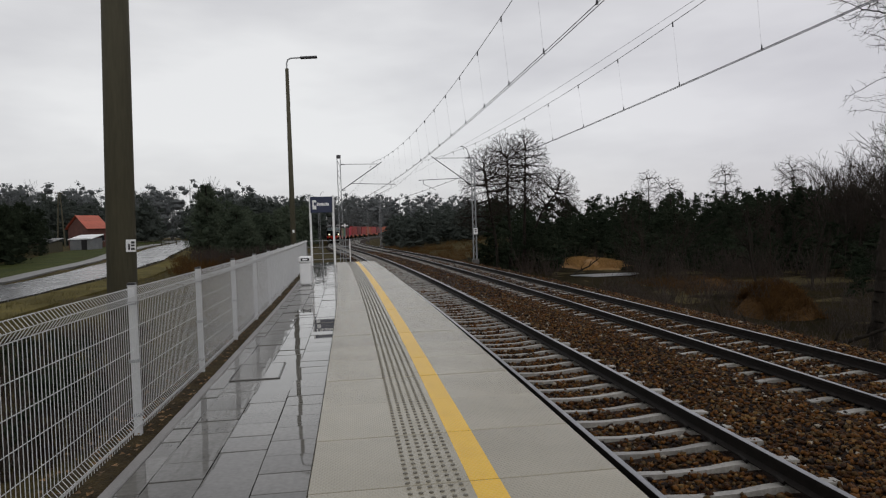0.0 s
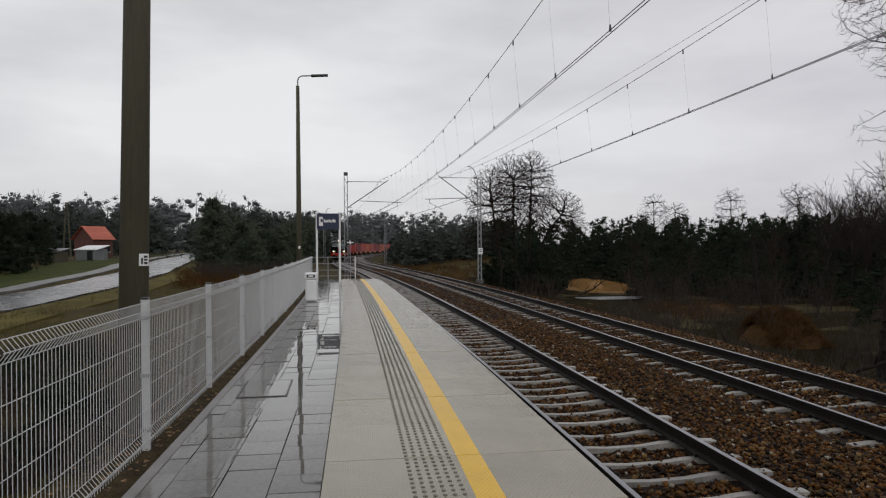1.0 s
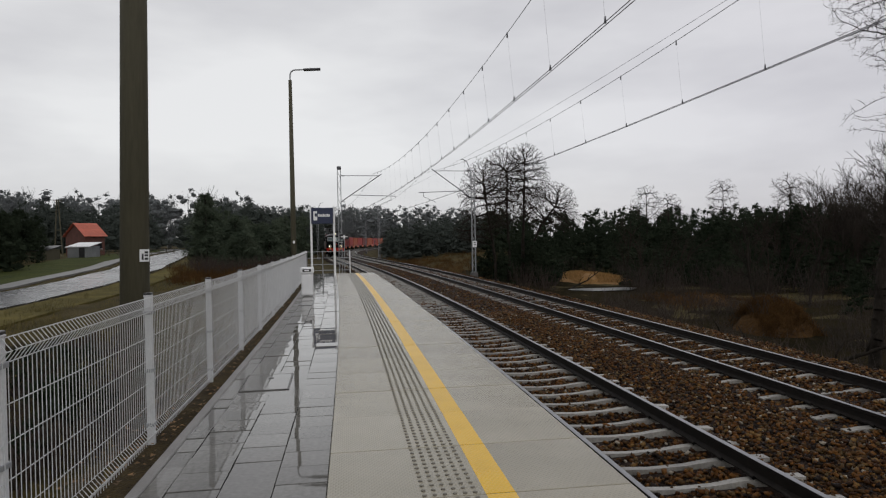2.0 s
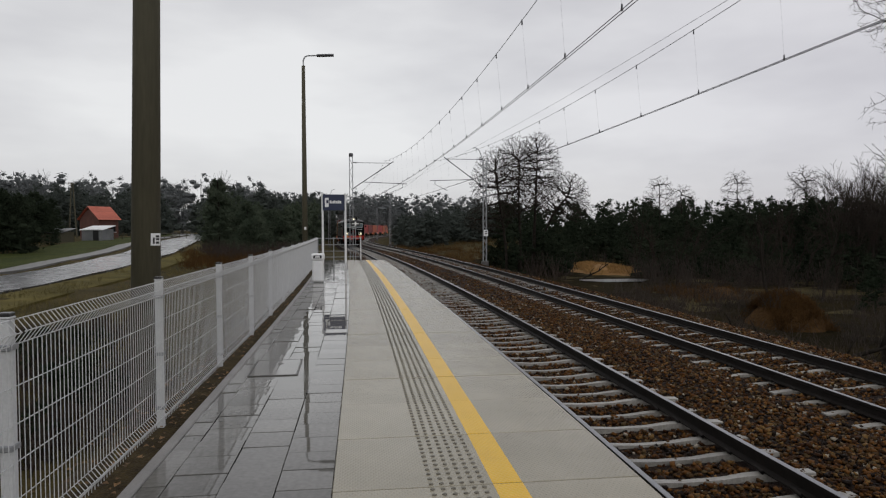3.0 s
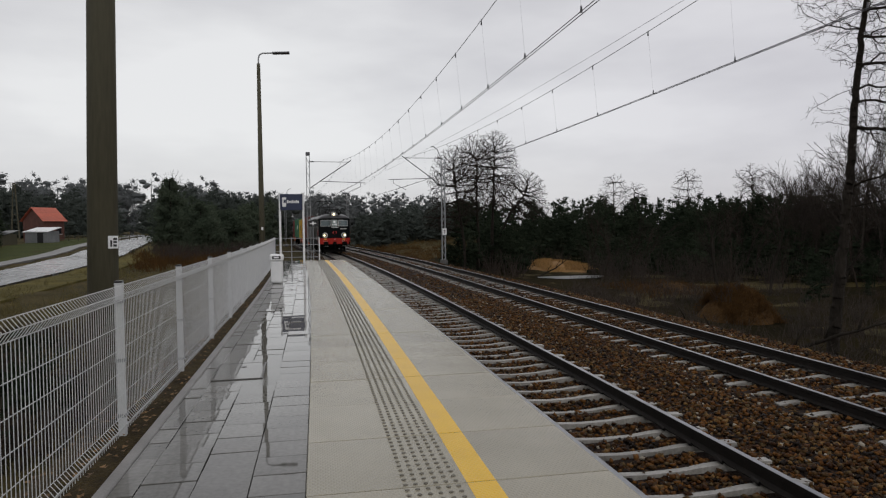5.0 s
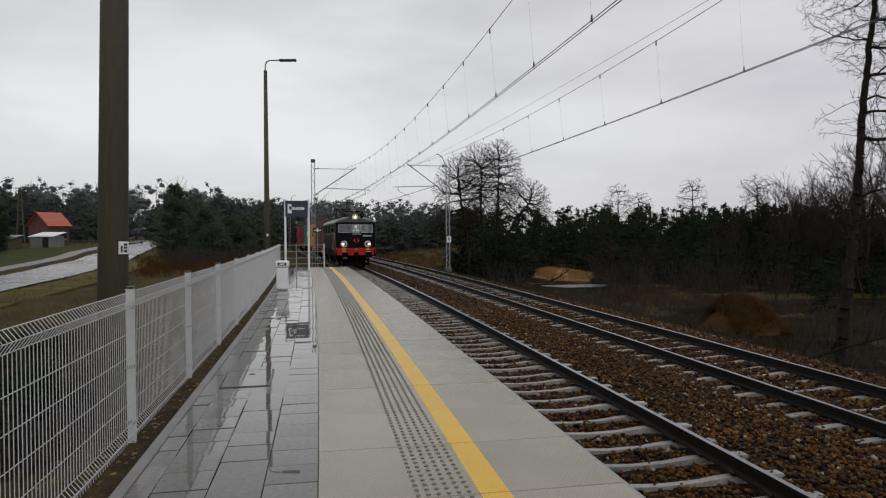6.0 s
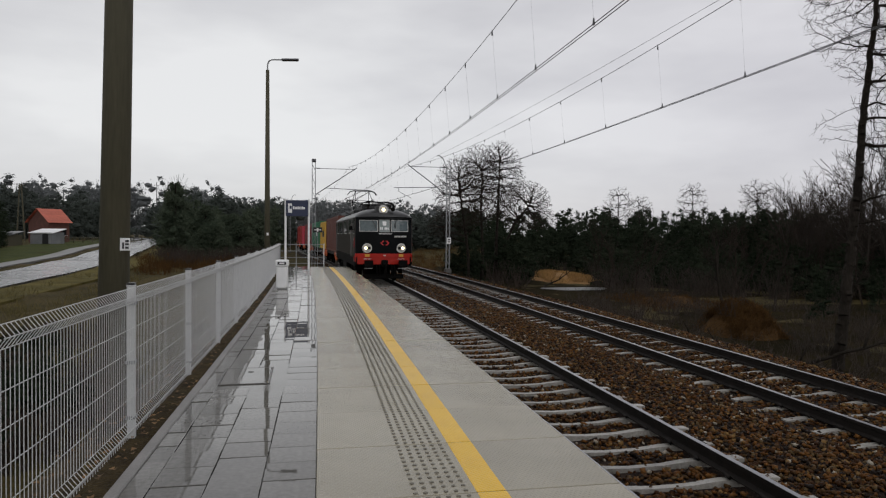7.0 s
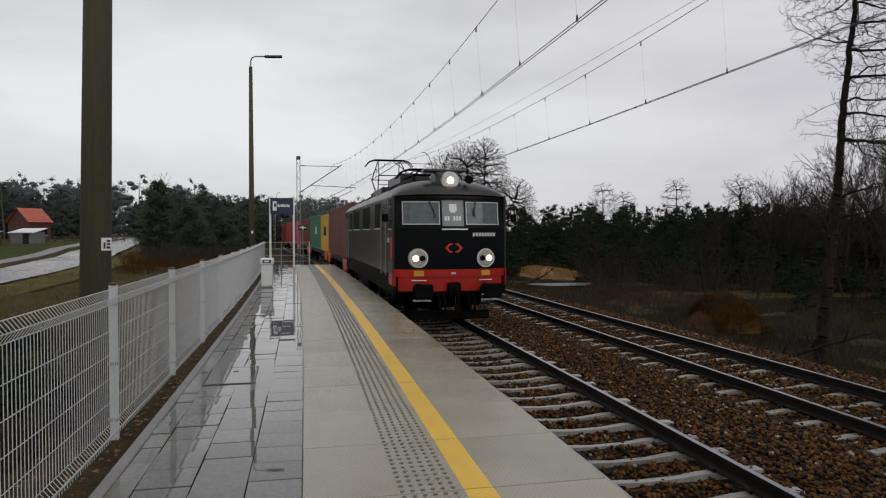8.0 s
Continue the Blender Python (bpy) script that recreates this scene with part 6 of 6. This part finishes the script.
def wagon(length, m):
    ob = thing("flat_wagon", "orange container flat wagon with striped end sills", "flat wagon", "wagons", m)
    for x in (-1, 1):
        for flip in (0, 1):
            v = [(0.35, 1.14), (0.35, 0.92), (0.9, 0.58), (1.9, 0.58), (2.6, 0.95), (2.6, 1.14)]
            v = [(x * 1.32, length - y if flip else y, z) for y, z in v]
            v += [(q - x * 0.08, y, z) for q, y, z in v]
            f = [tuple(range(6)), tuple(range(11, 5, -1))] + [(i, 6 + i, 6 + (i + 1) % 6, (i + 1) % 6) for i in range(6)]
            link_mesh("end_panel", v, f, M["orange"], ob, "orange end panel")
        part("side_sill", block(bmesh.new(), (0.07, length - 5.2, 0.2), Matrix.Translation((x * 1.28, length / 2, 1.04)), 0.01), M["rail"], ob)
        for k in range(5):
            part("warning_stripe", block(bmesh.new(), (0.02, 0.10, 0.20), pose(x * 1.33, 0.5 + 0.24 * k, 1.03, 35, 0, 0)), M["white"] if k % 2 else M["black"], ob)
    part("deck_frame", block(bmesh.new(), (2.5, length - 0.7, 0.12), Matrix.Translation((0, length / 2, 1.10)), 0.02), M["under"], ob)
    for y in (0.36, length - 0.36):
        part("end_sill", block(bmesh.new(), (2.6, 0.12, 0.34), Matrix.Translation((0, y, 1.02)), 0.02), M["orange"], ob)
    for x in (-0.87, 0.87):
        for y in (0.0, length):
            d = 0.35 if y == 0 else -0.35
            part("buffer", tube(bmesh.new(), (x, y, 1.05), (x, y + d, 1.05), 0.2, 0.12, 14), M["under"], ob)
    for yb in (2.4, length - 2.4):
        bogie = new("bogie")
        bogie.parent = ob
        bogie.matrix_basis = pose(0, yb, 0)
        for side in (-1, 1):
            part("side_frame", block(bmesh.new(), (0.12, 2.4, 0.26), Matrix.Translation((1.02 * side, 0, 0.52)), 0.04), M["under"], bogie)
            for dy in (-0.9, 0.9):
                part("wheel", tube(bmesh.new(), (0.70 * side, dy, 0.465), (0.83 * side, dy, 0.465), 0.46, 0.45, 22), M["under"], bogie)
    return ob


# order of the train behind the locomotive: wagon length, then containers (colour, length, offset, marks)
CONSIST = [(13.2, (("brown", 12.19, 0.5, False),)),
           (19.0, (("yellow", 6.06, 0.45, True), ("green", 12.19, 6.6, True))),
           (13.2, (("darkred", 12.19, 0.5, False),)), (13.2, (("rose", 6.06, 0.4, False), ("red", 6.06, 6.7, False))), (13.2, (("red", 12.19, 0.5, False),)),
           (13.2, (("darkred", 12.19, 0.5, False),)), (13.2, (("red", 12.19, 0.5, False),)), (13.2, (("rust", 12.19, 0.5, False),)), (13.2, (("red", 12.19, 0.5, False),)),
           (13.2, (("darkred", 12.19, 0.5, False),)), (13.2, (("rust", 12.19, 0.5, False),)), (13.2, (("red", 12.19, 0.5, False),)), (13.2, (("rust", 12.19, 0.5, False),))]


def on_track(s, length):
    """The pose of a vehicle whose near end is at s: both its ends lie on the track's centre line."""
    xa, ya, _ = on_line(s + 0.18 * length, X0)
    xb, yb, _ = on_line(s + 0.82 * length, X0)
    d = Vector((float(xb - xa), float(yb - ya))).normalized()
    h = math.degrees(math.atan2(-d.x, d.y))
    return pose(float(xa) - d.x * 0.18 * length, float(ya) - d.y * 0.18 * length, RAIL + 0.006, 0, 0, h)


# seconds, metres from the eye to the locomotive's headlamps along the line
RUN = [(0, 138.0), (1, 122.5), (2.5, 99.4), (3.5, 84.4), (4.5, 69.0), (6, 48.6), (6.5, 41.4), (7, 33.3), (7.5, 24.9), (8, 16.1)]
RUN_FIT = np.polyfit([t for t, d in RUN], [d for t, d in RUN], 4, w=[1, 1, 1, 1, 2, 1, 2, 3, 3, 4])


def front_at(t):
    return float(np.polyval(RUN_FIT, t)) - 0.62


loco = locomotive()
MOVERS = [(loco, 0.0, LENGTH, Matrix())]
gap = LENGTH + 0.05
for length, boxes in CONSIST:
    MOVERS.append((wagon(length, Matrix()), gap, length, Matrix()))
    for colour, size, off, marks in boxes:
        MOVERS.append((container(colour, size, Matrix(), marks), gap, length, pose(0, off, DECK)))
    gap += length + 0.05


# ---- pieces of the platform and the tracks ----
JOINT0, SLAB = 4.2343, 1.0562
big_slab = slab_mesh(SLAB_L, EDGE, SLAB, 0.006, 0.14, 0.004)
big_slab.materials.append(M["slab"])
line_mesh = slab_mesh(YEL_L, YEL_R, SLAB, 0.010, 0.006, 0.0015)
line_mesh.materials.append(M["yellow"])
dots_v, dots_f = [], []
n = 12
for i in range(n):
    for j in range(6):
        cx, cy = 0.452 + 0.0685 * j, SLAB * (i + 0.5) / n
        b = len(dots_v)
        for r, z in ((0.0165, -0.002), (0.0150, 0.006), (0.0075, 0.0085)):
            dots_v += [(cx + r * math.cos(a), cy + r * math.sin(a), z) for a in np.arange(8) * math.pi / 4]
        for ring_at in (b, b + 8):
            dots_f += [(ring_at + k, ring_at + (k + 1) % 8, ring_at + 8 + (k + 1) % 8, ring_at + 8 + k) for k in range(8)]
        dots_f.append(tuple(b + 16 + k for k in range(8)))
dot_mesh = bpy.data.meshes.new("tactile_studs")
dot_mesh.from_pydata(dots_v, [], dots_f)
dot_mesh.materials.append(M["stud"])
i0, i1 = int((START - JOINT0) / SLAB), int((PLAT_END - JOINT0) / SLAB)
for i in range(i0, i1):
    m = spot(JOINT0 + i * SLAB, 0, 0.0015 * math.sin(i * 2.3))
    slab = new("slab", big_slab)
    slab.parent, slab.matrix_basis = platform, m
    mark = new("yellow_line", line_mesh)
    mark.parent, mark.matrix_basis = slab, pose(0, 0, 0.002)
    studs = new("tactile_studs", dot_mesh)
    studs.parent, studs.matrix_basis = slab, Matrix()
    tagged(studs, "rows of small round studs", kind="stuff")

PAVE = 0.362
cols = [(SLAB_L + 0.002, -0.565), (-0.565, -0.93), (-0.93, -1.295), (-1.295, KERB + 0.07)]
rest_v, rest_f = [], []
count = 0
for c, (xb, xa) in enumerate(cols):
    me = slab_mesh(xa, xb, PAVE, 0.006, 0.06, 0.003)
    me.materials.append(M["paver"])
    raw = [vv.co.copy() for vv in me.vertices]
    polys = [tuple(p.vertices) for p in me.polygons]
    k = 0
    s = START + (PAVE / 2 if c % 2 else 0)
    while s + PAVE < PLAT_END:
        dz = 0.0025 * math.sin(k * 5.1 + c * 2.7) - 0.002
        m = spot(s, 0, dz) @ pose(0, 0, 0, 0.25 * math.sin(k * 3.3 + c), 0.2 * math.sin(k * 1.7 + c * 2))
        under_lid = c in (1, 2) and 7.35 < s < 8.55
        if not under_lid:
            if 3.0 < s < 28.0:
                p = new("paver", me)
                p.parent, p.matrix_basis = platform, m
                count += 1
            else:
                b = len(rest_v)
                rest_v += [m @ co for co in raw]
                rest_f += [tuple(b + q for q in poly) for poly in polys]
        k += 1
        s += PAVE
tagged(link_mesh("paver_field", rest_v, rest_f, M["paver"], platform), kind="stuff")

for number, c in enumerate(TRACKS):
    rest_v, rest_f = [], []
    for i in range(-60, 560):
        s = 6.38 + 0.6 * i + 0.27 * number
        m = spot(s, c, SLEEPER_TOP - 0.005 + 0.012 * math.sin(i * 2.7 + number), 0.5 * math.sin(i * 1.9)) @ pose(0, 0, CANT / 2, 0, -1.2, 0)
        if -5 <= i < 130:
            p = new("sleeper", sleeper_me)
            p.parent, p.matrix_basis = track_things[number], m
        else:
            b = len(rest_v)
            rest_v += [m @ Vector(q) for q in SLEEPER_V]
            rest_f += [tuple(b + j for j in q) for q in SLEEPER_F]
    tagged(link_mesh("far_sleepers", rest_v, rest_f, M["sleeper"], track_things[number]), kind="stuff")


# loose stones of the ballast
def stones(count, s0, s1, size, seed, label):
    rng = np.random.default_rng(seed)
    s = s0 + (s1 - s0) * rng.random(count) ** 1.35
    off = rng.uniform(EDGE + 0.05, 10.6, count)
    x, y, _ = on_line(s, off)
    base = np.interp(off, [1.9, 2.4, 3.54, 4.9, 5.6, 6.6, 6.9, 7.3, 8.2, 8.6, 9.2, 10.2, 10.6], [-1.01, -1.0, -0.985, -0.975, -0.955, -0.975, -0.975, -0.948, -0.942, -0.965, -0.965, -1.02, -1.25])
    # keep clear of the sleeper tops and the rails
    keep = np.ones(count, bool)
    for number, c in enumerate(TRACKS):
        u = ((s - 6.38 - 0.27 * number) / 0.6 + 0.5) % 1.0 - 0.5
        on = (np.abs(off - c) < 1.06) & (np.abs(u * 0.6) < 0.11)
        shoulder = (np.abs(off - c) > 1.0) & (np.abs(off - c) < 1.45)
        base = base + np.where(shoulder, 0.022 if number == 0 else -0.02, 0.0)
        keep &= ~(on & (rng.random(count) > 0.05) & (np.abs(off - c) > 0.30))
        keep &= ~(on & (rng.random(count) > (0.12 if number == 0 else 0.25)))
        for side in (-1, 1):
            keep &= np.abs(off - c - side * 0.7535) > 0.10
    x, y, base = x[keep], y[keep], base[keep]
    k = len(x)
    shape = np.array([(1, 0.3, 0), (-1, -0.2, 0.3), (0.2, 1, -0.3), (-0.3, -1, 0), (0.2, 0.2, 0.9), (0, -0.2, -1)], float)
    r = rng.uniform(size * 0.5, size, (k, 1, 1)) * rng.uniform(0.6, 1.25, (k, 6, 1))
    turn = np.linalg.qr(rng.normal(0, 1, (k, 3, 3)))[0]
    pts = np.einsum("ij,kjl->kil", shape, turn) * r * np.array([1.0, 1.0, 0.75])
    pts += np.stack([x, y, base + rng.uniform(-0.008, 0.042, k)], -1)[:, None]
    tri = np.array([(0, 2, 4), (2, 1, 4), (1, 3, 4), (3, 0, 4), (2, 0, 5), (1, 2, 5), (3, 1, 5), (0, 3, 5)])
    faces = (np.arange(k)[:, None, None] * 6 + tri[None]).reshape(-1, 3)
    tagged(link_mesh("ballast_stones", pts.reshape(-1, 3), faces, M["stone"]), label, "ballast", kind="stuff")


stones(58000, 3.0, 23, 0.053, 91, "loose brown and grey ballast stones")
stones(6000, -4, 3.2, 0.05, 93, "loose brown and grey ballast stones behind the platform start")
stones(16000, 22, 80, 0.066, 92, "loose brown ballast stones farther down the line")


# ---- what moves ----
def motions():
    times = [0.25 * i for i in range(33)]
    for ob, behind, length, seat in MOVERS:
        walk(ob, [(t, on_track(front_at(t) + behind, length) @ seat) for t in times])


motions()
